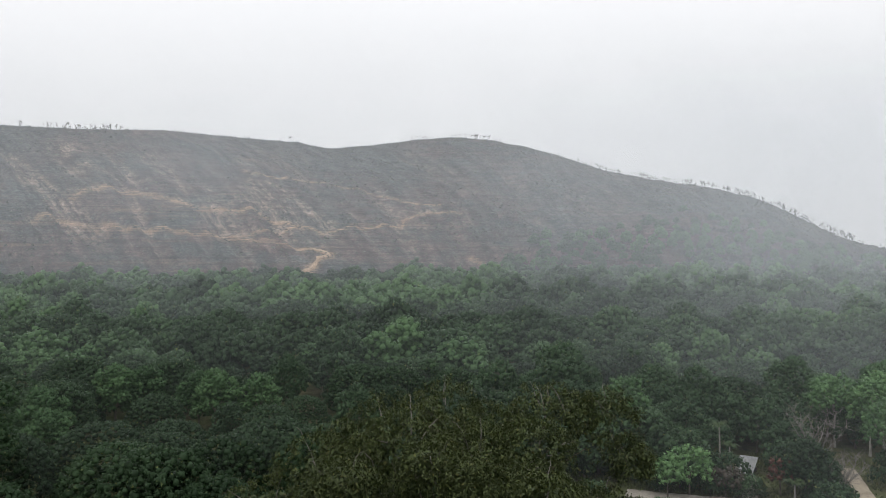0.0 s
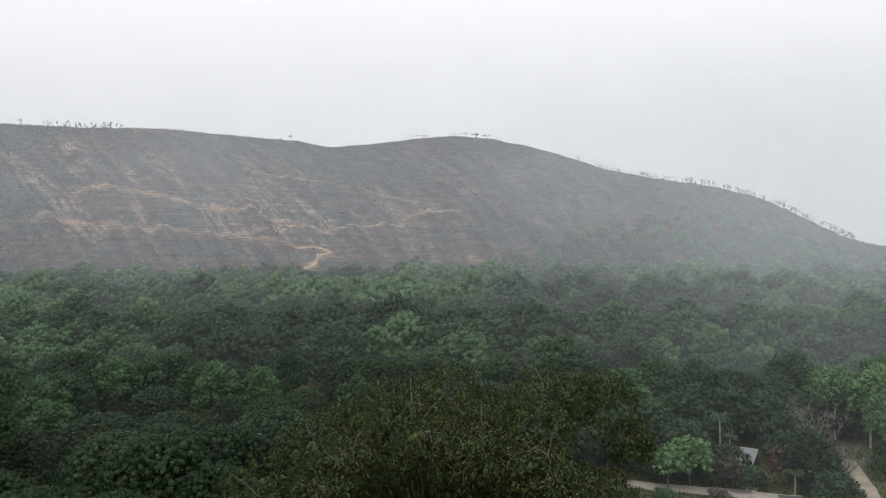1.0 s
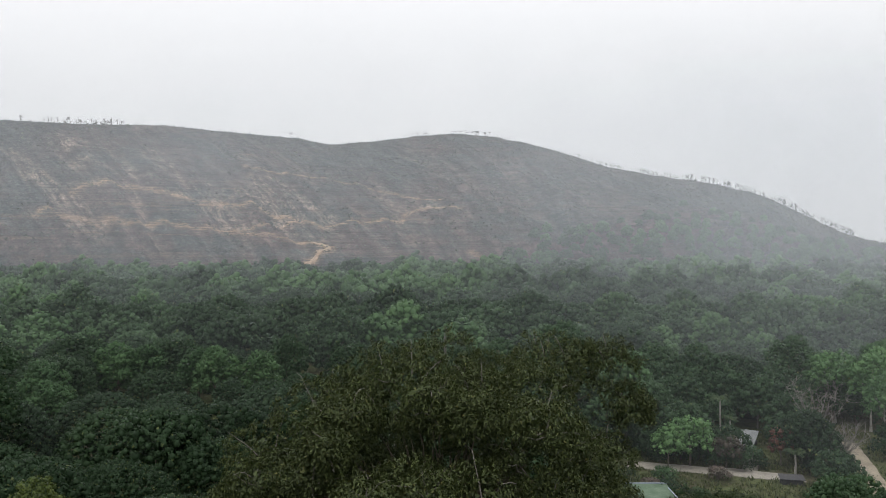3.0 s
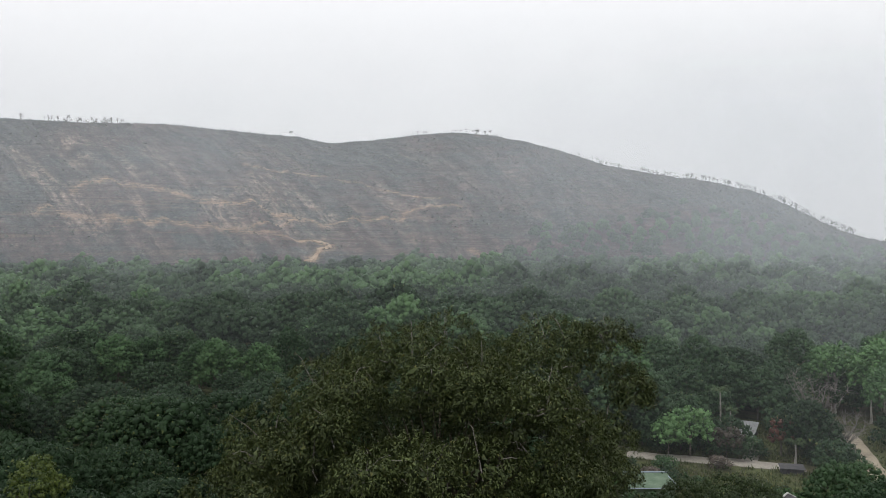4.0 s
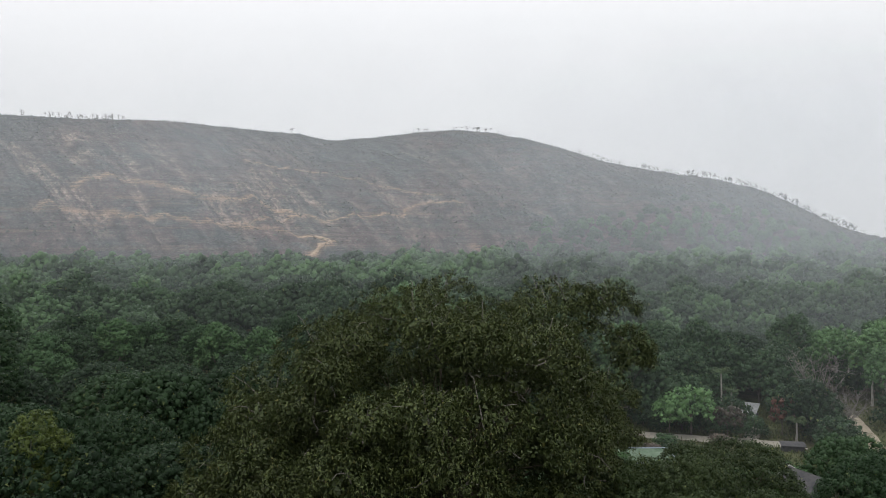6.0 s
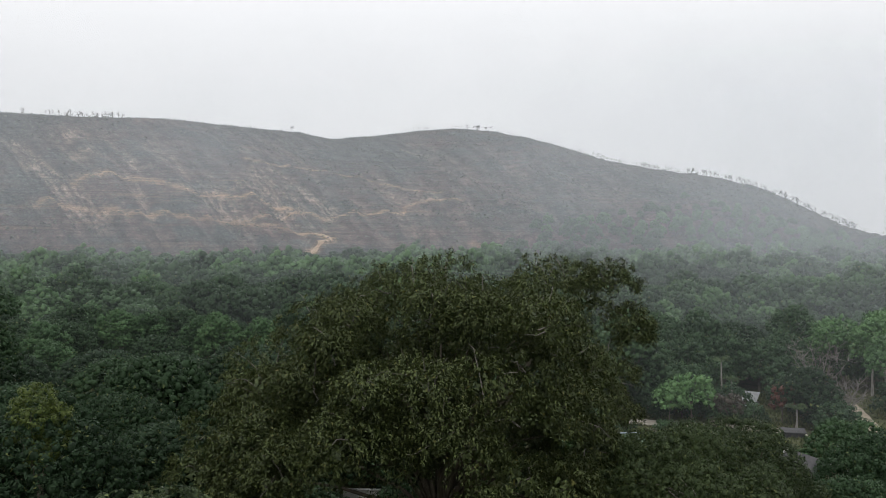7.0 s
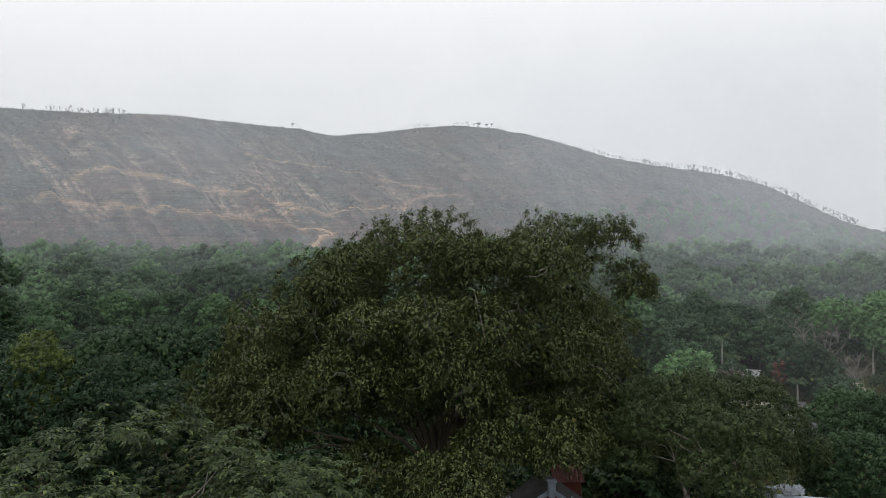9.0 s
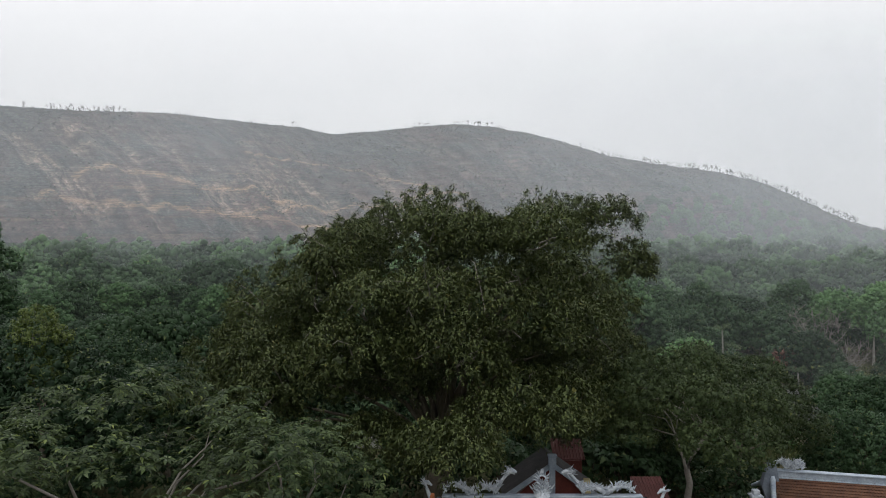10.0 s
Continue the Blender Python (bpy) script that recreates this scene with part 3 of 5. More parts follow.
UPPER = ((-67, 447), (-37.5, 433.5), (-23.4, 426), (-9.9, 423), (-0.9, 421.5))
TOPMOST = ((-118.5, 428.5), (-105.9, 424.5), (-92.5, 434), (-74.7, 449))
SHORT_CUT = ((13, 351), (17, 346), (22.5, 340))
TRACKS = ((WAY_UP, 1.9), (BENCH_LOW, 0.9), (LINK, 0.7), (BENCH_HIGH, 1.0), (EASTWARD, 0.7), (UPPER, 0.35), (TOPMOST, 0.35), (SHORT_CUT, 0.5))


def near_tracks(X, Y, spread):
    """1 on the tracks, falling to 0 some metres beside them, further on the downhill side."""
    best = np.full(X.shape, 1e9)
    for points, width in TRACKS:
        for (x0, y0), (x1, y1) in zip(points, points[1:]):
            ll = (x1 - x0) ** 2 + (y1 - y0) ** 2
            s = np.clip(((X - x0) * (x1 - x0) + (Y - y0) * (y1 - y0)) / ll, 0, 1)
            dx, dy = X - x0 - s * (x1 - x0), Y - y0 - s * (y1 - y0)
            best = np.minimum(best, (dx * dx + np.where(dy < 0, 0.30, 1.6) * dy * dy) / max(width, 0.3))
    return np.exp(-best / spread ** 2)


def build_ground():
    gx = axis(((-2600, -500, 150), (-500, -330, 10), (-330, 330, 2.0), (330, 500, 10), (500, 2600, 150)))
    gy = axis(((-1500, -100, 140), (-100, 0, 20), (0, 270, 6), (270, 640, 1.7), (640, 900, 20), (900, 3600, 150)))
    X, Y = np.meshgrid(gx, gy)
    Z = land(X, Y)
    u, crest_y, foot_y, v = hill_part(X, Y)
    k = len(gx)
    i, j = np.meshgrid(np.arange(len(gy) - 1), np.arange(k - 1), indexing="ij")
    f = np.stack((i * k + j, i * k + j + 1, (i + 1) * k + j + 1, (i + 1) * k + j), -1).reshape(-1, 4)
    hill = np.clip((v + 0.02) * 12, 0, 1)
    gully = np.clip(-0.3 - gully_lines(u, v, X, Y) * 3.0, 0, 1)
    side = np.clip((0.12 - u) * 4, 0, 1)
    gully = gully * np.clip((v - 0.1) * 5, 0, 1) * np.clip((0.95 - v) * 3, 0, 1) * (0.25 + 0.75 * side)
    bare = np.clip(1 - np.abs(v - 0.33) / 0.3, 0, 1) * side * 0.5
    scree = near_tracks(X, Y, 1.65)
    for sx, sy, sr in ((-103, 384, 9), (-98, 418, 6), (-100, 350, 7), (-92, 374, 7), (-175, 362, 7), (-133, 366, 6), (-10, 413, 7), (-168, 335, 8), (-113, 380, 6), (-206, 397, 9), (-190, 380, 7), (-120, 440, 6)):
        spot = np.exp(-(((X - sx) / sr) ** 2 + ((Y - sy) / (sr * 0.9)) ** 2))
        gully = np.maximum(gully, spot * 1.3)
        bare = np.maximum(bare, spot * 0.9)
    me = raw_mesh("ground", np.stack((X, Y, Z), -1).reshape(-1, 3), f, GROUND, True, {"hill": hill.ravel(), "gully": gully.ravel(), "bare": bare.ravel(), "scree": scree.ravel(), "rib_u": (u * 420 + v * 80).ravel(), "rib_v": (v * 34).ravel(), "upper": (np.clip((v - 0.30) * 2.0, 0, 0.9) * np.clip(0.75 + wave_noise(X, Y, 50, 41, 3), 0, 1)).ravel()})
    return tagged(new("ground", me), "forest floor rising to a burnt brown bare hillside", "ground", kind="structure")


build_ground()


def strip(name, points, width, material, label, category, lift=0.05, kind="structure", ragged=0.15, step=1.5):
    """A road or path draped on the ground, with a worn, uneven edge and a rim that turns down."""
    rng = np.random.default_rng(len(points) * 7 + int(width * 10))
    p = np.asarray(points, float)
    d = np.r_[0, np.cumsum(np.linalg.norm(np.diff(p, axis=0), axis=1))]
    s = np.arange(0, d[-1], step)
    p = np.stack((np.interp(s, d, p[:, 0]), np.interp(s, d, p[:, 1])), 1)
    for _ in range(3):
        p[1:-1] = (p[:-2] + 2 * p[1:-1] + p[2:]) / 4
    t = unit(np.gradient(p, axis=0))
    nrm = np.stack((-t[:, 1], t[:, 0]), 1)
    rows = []
    for o, down in ((-0.5, 0.5), (-0.48, 0), (-0.2, -0.02), (0.2, -0.02), (0.48, 0), (0.5, 0.5)):
        w = width * o * (1 + ragged * rng.normal(size=(len(p), 1)))
        q = p + nrm * w
        rows.append(np.stack((q[:, 0], q[:, 1], land(q[:, 0], q[:, 1]) + lift - down), 1))
    v = np.stack(rows, 1).reshape(-1, 3)
    i, j = np.meshgrid(np.arange(len(p) - 1), np.arange(5), indexing="ij")
    f = np.stack((i * 6 + j, i * 6 + j + 1, (i + 1) * 6 + j + 1, (i + 1) * 6 + j), -1).reshape(-1, 4)
    return tagged(new(name, raw_mesh(name, v, f, material, False)), label, category, kind=kind)


strip("road", ((18.8, 74), (20, 73.5), (27, 71.5), (33, 69.5), (36, 68.8)), 2.5, LANE, "pale concrete lane through the trees", "road", ragged=0.09)
strip("road", ((30, 71), (32.6, 75.7), (34.2, 82), (35.5, 87)), 1.5, LANE, "pale concrete lane branching off into the trees", "road", 0.07, ragged=0.04)
strip("road", ((30, 40), (34, 52), (37.5, 60.5), (40.5, 67), (43.5, 75), (46.0, 82.5)), 1.7, DIRT, "narrow brown dirt road beside the trees", "road", 0.06, ragged=0.06)
strip("dirt_track", WAY_UP, 1.9, TRACK, "bare orange earth track cut into the hillside", "track", 0.5, ragged=0.5, step=1.4)

# ---- haze: thin veils of mist hanging over the woods ----
def build_haze(y, thick, more, thin_below, low, high):
    """One plain, slightly leaning sheet across the valley."""
    top = high + 4
    v = [(-2.2 * y, y - 3, -12), (2.2 * y, y - 3, -12), (2.2 * y, y + 0.25 * top, top), (-2.2 * y, y + 0.25 * top, top)]
    me = raw_mesh("mist", v, [(0, 1, 2, 3)], haze_mat("mist", thick, low, high, 0.6 * y, more, thin_below))
    return tagged(new("mist", me), "thin pale haze hanging over the woods", "mist", kind="stuff")


for y, thick, more, thin_below in ((62, 0.012, 3.2, 1.0), (105, 0.027, 4.4, 1.0), (165, 0.055, 2.0, 1.0), (230, 0.085, 1.7, 1.0), (276, 0.11, 1.5, 0.5), (289, 0.11, 1.5, 0.5)):
    build_haze(y, thick, more, thin_below, 25 + 0.16 * y, 25 + 0.42 * y)

# ---- the great fig tree ----
def build_fig():
    rng = np.random.default_rng(3)
    lobes = [(-3.3, 41, 14.6, 2.3), (0.0, 42, 15.0, 2.5), (2.5, 42, 14.1, 2.1), (5.9, 41, 15.2, 2.3), (9.4, 41, 15.4, 1.6), (10.2, 40.5, 13.2, 1.4), (8.0, 41, 14.0, 1.8),
             (-6.7, 39, 12.8, 2.4), (-9.0, 37.5, 10.8, 2.5), (-10.6, 36, 8.2, 2.4), (-5.2, 39.3, 13.6, 2.0), (1.9, 37, 13.7, 2.4), (4.7, 37, 14.4, 2.2), (-1.6, 37, 15.0, 2.3), (-3.4, 28.2, 9.8, 2.0), (0.4, 28.4, 9.4, 2.0), (10.9, 40, 12.6, 1.0), (7.0, 40.5, 15.6, 1.6), (-11.4, 34.5, 6.6, 1.8), (-8.0, 30.5, 7.0, 1.8), (-2.0, 39.0, 13.4, 2.2), (1.5, 39.5, 13.4, 2.3), (4.2, 39.5, 13.0, 2.2), (-5.0, 38.0, 11.8, 2.2), (0.0, 35.5, 13.2, 2.2), (3.0, 35.5, 12.8, 2.2), (-3.0, 36.0, 13.0, 2.0), (2.5, 28.8, 7.8, 1.7), (5.0, 30.0, 7.6, 1.6), (7.2, 31.5, 6.9, 1.7), (7.6, 34.5, 5.2, 1.7), (8.1, 37.0, 9.0, 1.9), (8.4, 36.0, 7.0, 1.7), (9.2, 38.5, 10.8, 1.7), (7.2, 33.0, 8.4, 1.7), (8.8, 40.0, 9.6, 1.8),
             (3.6, 29.6, 10.4, 2.0), (5.6, 31.2, 10.4, 2.0), (1.6, 29.8, 11.6, 1.9), (5.9, 34.0, 12.3, 2.0), (3.8, 31.8, 12.0, 1.9), (7.4, 35.2, 10.6, 1.8)]
    tones = [rng.uniform(0.3, 1.1) for _ in lobes]
    # boughs: masses of lobes spread over the dome, with dark gaps between them
    for k in range(21):
        up = 0.98 - 1.12 * (k + 0.5) / 21
        ring, turn = math.sqrt(max(0.0, 1 - up * up)), k * 2.39996 + 0.5
        mass = np.array((-0.6 + ring * math.cos(turn) * 9.0, 36.0 + ring * math.sin(turn) * 8.6, 6.6 + up * 8.4)) + rng.normal(size=3) * 0.5
        shade = rng.uniform(0.25, 1.25)
        for _ in range(6):
            off = rng.normal(size=3) * np.array((1.25, 1.1, 0.85))
            x, y, z = mass + off
            r = rng.uniform(0.8, 1.6)
            # the crown's shoulders fall away on both sides
            z = min(z, np.interp(x, (-11, -9, -6.7, -4.5, -0.6, 2.6, 5.8, 8, 11), (9.4, 12.2, 14.2, 15.4, 16.2, 15.2, 16.3, 16.1, 14.0)) - r)
            lobes.append((x, y, z, r))
            tones.append(shade + rng.uniform(-0.1, 0.15))
    # lobes inside the crown, at the darkest tint: inner shade put into the colour
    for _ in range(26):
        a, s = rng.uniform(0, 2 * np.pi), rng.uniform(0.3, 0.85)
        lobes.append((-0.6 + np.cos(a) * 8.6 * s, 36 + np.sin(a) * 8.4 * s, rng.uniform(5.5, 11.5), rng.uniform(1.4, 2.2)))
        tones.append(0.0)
    clear = [not (l[2] < 6.3 and -6.5 < l[0] < 7.5 and l[1] < 38) for l in lobes]
    lobes, tones = [l for l, c in zip(lobes, clear) if c], [t for t, c in zip(tones, clear) if c]
    thing = holder("fig_tree", pose(-0.4, 36.5, 0), "huge spreading old fig tree with dark olive leaves", "tree")
    base = np.array((-0.4, 36.5, 0.0))
    lobes = np.array(lobes)
    lobes[:, 0] -= 0.8 * np.clip((lobes[:, 0] - 4.0) / 3, 0, 1) * np.clip((13.2 - lobes[:, 2]) / 1.0, 0, 1)
    lobes[:, :3] -= base
    v, f = limbs(rng, (0, 0, 0), (0.2, 0.3, 4.0), [l[:3] * np.array((0.86, 0.86, 0.9)) for l in lobes[:60]], 0.75, 10, 0.1, 0.45)
    part("trunk", raw_mesh("trunk", v, f, BARK_FIG, True), thing)
    tips, ways, _ = outside(rng, lobes, 3, 0.95, -0.4, 0.8)
    twigs = []
    for tip, way in zip(tips[:170], ways[:170]):
        k = np.linspace(0, 1, 5)[:, None]
        run = rng.uniform(1.2, 2.4)
        twigs.append(tube(tip + way * run * (k - 0.85) + np.array((0, 0, 1.0)) * run * 0.35 * np.sin(k * 2.6) * rng.uniform(-0.2, 1.0), (0.035, 0.028, 0.022, 0.016, 0.008), 4, 0.06, rng))
    v, f = joined(twigs)
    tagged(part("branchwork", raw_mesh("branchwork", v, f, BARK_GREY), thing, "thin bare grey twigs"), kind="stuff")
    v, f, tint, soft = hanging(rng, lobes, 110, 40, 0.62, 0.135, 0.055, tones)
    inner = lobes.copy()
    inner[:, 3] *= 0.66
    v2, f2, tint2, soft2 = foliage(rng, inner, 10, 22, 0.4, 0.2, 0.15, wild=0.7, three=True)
    # filler leaves tinted down, so the crown's inner shade is in their colour
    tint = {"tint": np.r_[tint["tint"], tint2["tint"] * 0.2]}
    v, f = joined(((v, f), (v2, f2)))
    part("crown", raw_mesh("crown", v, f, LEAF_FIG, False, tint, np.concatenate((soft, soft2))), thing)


build_fig()

# ---- near trees ----
def near_tree(name, label, seed, x, y, top, bottom, radius, material, bark=BARK, lobe=0.9, count=30, leaf=(0.17, 0.11), turn=None, **kw):
    """A tree that can be told apart singly; the nearer it stands, the finer its tufts."""
    gap, per = 0.19 + 0.0058 * y, int(np.clip(1600 / y, 14, 46)) if y < 50 else 14
    lobes = dome_lobes(np.random.default_rng(seed), count, radius, top, bottom, lobe)
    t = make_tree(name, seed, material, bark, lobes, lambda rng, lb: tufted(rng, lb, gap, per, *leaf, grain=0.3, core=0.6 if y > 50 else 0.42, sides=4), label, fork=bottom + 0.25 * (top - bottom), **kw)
    t.matrix_basis = pose(x, y, 0, 0, 0, seed * 40 if turn is None else turn)
    return t


def whorled_tree(seed, x, y, top, bottom, radius, lobe, count):
    lobes = dome_lobes(np.random.default_rng(seed), count, radius, top, bottom, lobe)
    t = make_tree("broadleaf_tree", seed, LEAF_FINGER, BARK_GREY, lobes, lambda rng, lb: rosettes(rng, lb, 42, 9, 0.22, 0.085), "leafy tree with pale fingered leaves in whorls", fork=bottom + 0.25 * (top - bottom))
    t.matrix_basis = pose(x, y, 0, 0, 0, seed * 40)


whorled_tree(5, -9.0, 20.0, 10.4, 3.5, 5.6, 1.25, 52)
whorled_tree(6, -15.5, 18.0, 9.9, 3.5, 5.0, 1.25, 44)
whorled_tree(4, -4.8, 22.5, 8.5, 2.5, 3.2, 1.1, 30)
near_tree("broadleaf_tree", "round-crowned dark green tree with crooked pale trunk", 7, 10.8, 32.0, 9.4, 4.3, 4.3, LEAF_OLIVE, BARK_GREY, 0.9, 52, (0.10, 0.055), turn=0, trunk_r=0.14,
          bole=((0.1, 0, 0), (-0.1, 0, 1.5), (-0.08, 0, 3.0), (0.02, 0, 3.6), (-0.12, 0, 4.2), (0.1, 0, 4.9), (0.45, 0, 5.3), (0.8, 0, 5.8)))
near_tree("broadleaf_tree", "round-crowned green tree growing in the garden", 8, 16.2, 40.0, 8.1, 1.4, 4.4, LEAF_OLIVE, lobe=1.1, count=44, leaf=(0.11, 0.06))
near_tree("broadleaf_tree", "round-crowned green tree growing in the garden", 18, 12.0, 44.0, 5.2, 0.6, 2.8, LEAF_DARK, lobe=1.0, count=34, leaf=(0.11, 0.06))
near_tree("tall_tree", "tall dark tree standing over the wood", 9, -38.2, 57.5, 16.4, 5.0, 3.2, LEAF_MID, lobe=1.3, count=40)
near_tree("shrub_tree", "small yellowish green bushy tree among dark trees", 10, -18.8, 33.5, 11.0, 6.5, 1.3, LEAF_YELLOW, lobe=0.55, count=16, leaf=(0.11, 0.06))
for x, y, top, radius, seed in ((26.5, 45.0, 5.6, 3.0, 21), (30.8, 48.5, 5.2, 2.9, 22), (33.2, 44.0, 6.0, 3.0, 23), (31.0, 56.0, 3.9, 2.4, 24), (33.4, 58.4, 3.3, 2.0, 25), (22.0, 38.5, 5.2, 2.6, 26), (38.5, 51.0, 5.0, 2.8, 27), (27.0, 39.0, 4.6, 2.6, 28), (29.0, 86.5, 6.2, 3.2, 50), (33.5, 90.5, 6.6, 3.4, 51), (38.5, 88.5, 6.2, 3.2, 52), (42.5, 91.0, 6.6, 3.3, 53), (27.0, 80.5, 4.6, 2.5, 54), (39.4, 82.5, 5.0, 2.8, 55), (38.0, 78.0, 3.6, 2.0, 56), (30.6, 77.4, 2.6, 1.7, 57), (23.5, 84.0, 7.0, 3.4, 58), (31.8, 86.0, 4.4, 2.4, 59), (36.0, 92.5, 6.4, 3.2, 60), (28.0, 91.0, 7.4, 3.4, 61), (40.5, 86.0, 5.4, 2.6, 62)):
    near_tree("fruit_tree", "low dense green fruit tree beside the dirt road", seed, x, y, top, 0.5, radius, LEAF_MID, lobe=0.85, count=34, leaf=(0.05 + 0.0018 * y, 0.03 + 0.0012 * y), trunk_r=0.1, group="low fruit trees of the orchard")
for x, y, top, bottom, radius, seed in ((22.6, 72.6, 3.9, 0.9, 1.5, 31), (25.0, 73.2, 4.8, 1.0, 2.1, 32)):
    near_tree("young_tree", "young bright green tree beside the pale lane", seed, x, y, top, bottom, radius, LEAF_FRESH, lobe=0.6, count=24, leaf=(0.2, 0.14), trunk_r=0.07)
near_tree("young_tree", "withered brown bushy tree beside the pale lane", 33, 28.4, 72.5, 3.0, 0.8, 1.6, LEAF_BROWN, lobe=0.5, count=18, leaf=(0.18, 0.09), trunk_r=0.07)
near_tree("young_tree", "small tree with dark red leaves beside the lane", 34, 34.4, 73.6, 3.8, 0.4, 0.9, LEAF_RED, lobe=0.5, count=18, leaf=(0.2, 0.11), trunk_r=0.07)
near_tree("young_tree", "bushy green tree growing beside the lane", 35, 37.0, 73.0, 5.2, 0.4, 2.7, LEAF_DARK, lobe=0.85, count=32, leaf=(0.2, 0.14), trunk_r=0.1)
near_tree("young_tree", "bushy green tree growing beside the lane", 36, 35.6, 65.2, 3.4, 0.3, 1.8, LEAF_MID, lobe=0.75, count=28, leaf=(0.2, 0.14), trunk_r=0.1)
for x, y, top, bottom, radius, seed in ((51.5, 87.0, 8.9, 3.0, 2.3, 37), (54.0, 88.5, 9.6, 3.4, 2.4, 38), (48.6, 79.0, 8.0, 2.6, 2.0, 39), (20.2, 79.5, 10.6, 4.2, 2.2, 40), (52.6, 82.5, 8.4, 2.4, 2.2, 41), (49.4, 91.0, 9.4, 3.0, 2.3, 42)):
    near_tree("slender_tree", "slender light green tree with bare pale trunk", seed, x, y, top, bottom, radius, LEAF_FRESH, BARK_PALE, 0.95, 30, (0.22, 0.15), trunk_r=0.12)


def bare_tree(seed, x, y, height, spread, label):
    """A leafless tree: limbs that fork into twigs."""
    rng = np.random.default_rng(seed)
    thing = holder("bare_tree", pose(x, y, 0), label, "tree")
    trunk, twigs = [tube([(0, 0, 0), (0.1, 0, height * 0.2), (0, 0.1, height * 0.35)], (0.2, 0.16, 0.13), 7)], []
    for _ in range(11):
        a, s = rng.uniform(0, 6.28), rng.uniform(0.45, 1.0)
        tip = np.array((np.cos(a) * spread * s, np.sin(a) * spread * s, height * rng.uniform(0.7, 1.0)))
        root = np.array((0, 0.1, height * rng.uniform(0.22, 0.35)))
        k = np.linspace(0, 1, 5)[:, None]
        way = root * (1 - k) + tip * k + rng.normal(size=(5, 3)) * 0.12 * np.array((0, 1, 1, 1, 0.5))[:, None]
        trunk.append(tube(way, (0.075, 0.06, 0.045, 0.03, 0.012), 5))
        for _ in range(22):
            q = way[rng.integers(1, 5)]
            e = q + unit(rng.normal(size=3) + np.array((0, 0, 0.5))) * rng.uniform(0.7, 1.7)
            twigs.append(tube([q, (q + e) / 2 + rng.normal(size=3) * 0.1, e], (0.022, 0.016, 0.009), 3))
    v, f = joined(trunk)
    part("trunk", raw_mesh("trunk", v, f, BARK_GREY, True), thing)
    v, f = joined(twigs)
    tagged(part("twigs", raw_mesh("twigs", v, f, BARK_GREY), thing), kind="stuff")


bare_tree(3, 41.2, 79.5, 7.2, 3.4, "leafless grey tree with spreading thin twigs")
bare_tree(4, 39.0, 71.0, 4.4, 2.2, "leafless grey tree with spreading thin twigs")


def palm(seed, x, y, height, frond, count, label):
    """A slender ringed trunk and arching fronds with leaflets."""
    rng = np.random.default_rng(seed)
    thing = holder("palm_tree", pose(x, y, 0), label, "palm")
    v, f = tube([(0, 0, 0), (0.05, 0, height * 0.5), (0, 0, height)], (0.13, 0.10, 0.085), 8)
    part("trunk", raw_mesh("trunk", v, f, BARK_PALE, True), thing)
    for k in range(count):
        a, rise = 6.28 * k / count + rng.uniform(-0.2, 0.2), rng.uniform(0.5, 1.7)
        s = np.linspace(0, 1, 12)[:, None]
        out = np.array((np.cos(a), np.sin(a), 0))
        spine = np.array((0, 0, height)) + out * frond * s * (1 - 0.2 * rise * s) + np.array((0, 0, 1.0)) * frond * (rise * s - (0.25 + rise * 0.75) * s * s)
        side = np.array((-np.sin(a), np.cos(a), 0))
        quads = []
        for i in range(11):
            for sg in (-1, 1):
                w = frond * 0.2 * np.sin(0.5 + 2.5 * i / 11)
                p, q = spine[i], spine[i + 1]
                e = p + side * sg * w + out * w * 0.5 - np.array((0, 0, w * 0.6))
                quads.append((p, p + (q - p) * 0.5, e + (q - p) * 0.2, e))
        v = np.array(quads).reshape(-1, 3)
        part("frond", raw_mesh("frond", v, np.arange(len(v)).reshape(-1, 4), LEAF_PALM), thing)


palm(1, 31.4, 82.0, 4.9, 1.5, 15, "slim areca palm with a pale straight trunk")
palm(2, 32.0, 80.6, 3.0, 1.4, 11, "slim areca palm with a pale straight trunk")
palm(3, 34.4, 70.6, 2.0, 1.6, 12, "short palm with drooping fronds beside the lane")


def bush_model(seed, material, radius, height, label):
    rng = np.random.default_rng(seed)
    thing = holder("bush", Matrix(), label, "bush", "bushes round the clearing")
    lobes = dome_lobes(rng, 12, radius, height, 0.0, 0.5)
    v, f, tint, soft = foliage(rng, lobes, 9, 11, 0.24, 0.13, 0.085, three=True)
    part("foliage", raw_mesh("foliage", v, f, material, False, tint, soft), thing)
    v, f = limbs(rng, (0, 0, 0), (0, 0, height * 0.3), lobes[:4, :3], 0.05, 5)
    part("stem", raw_mesh("stem", v, f, BARK, True), thing)
    return thing


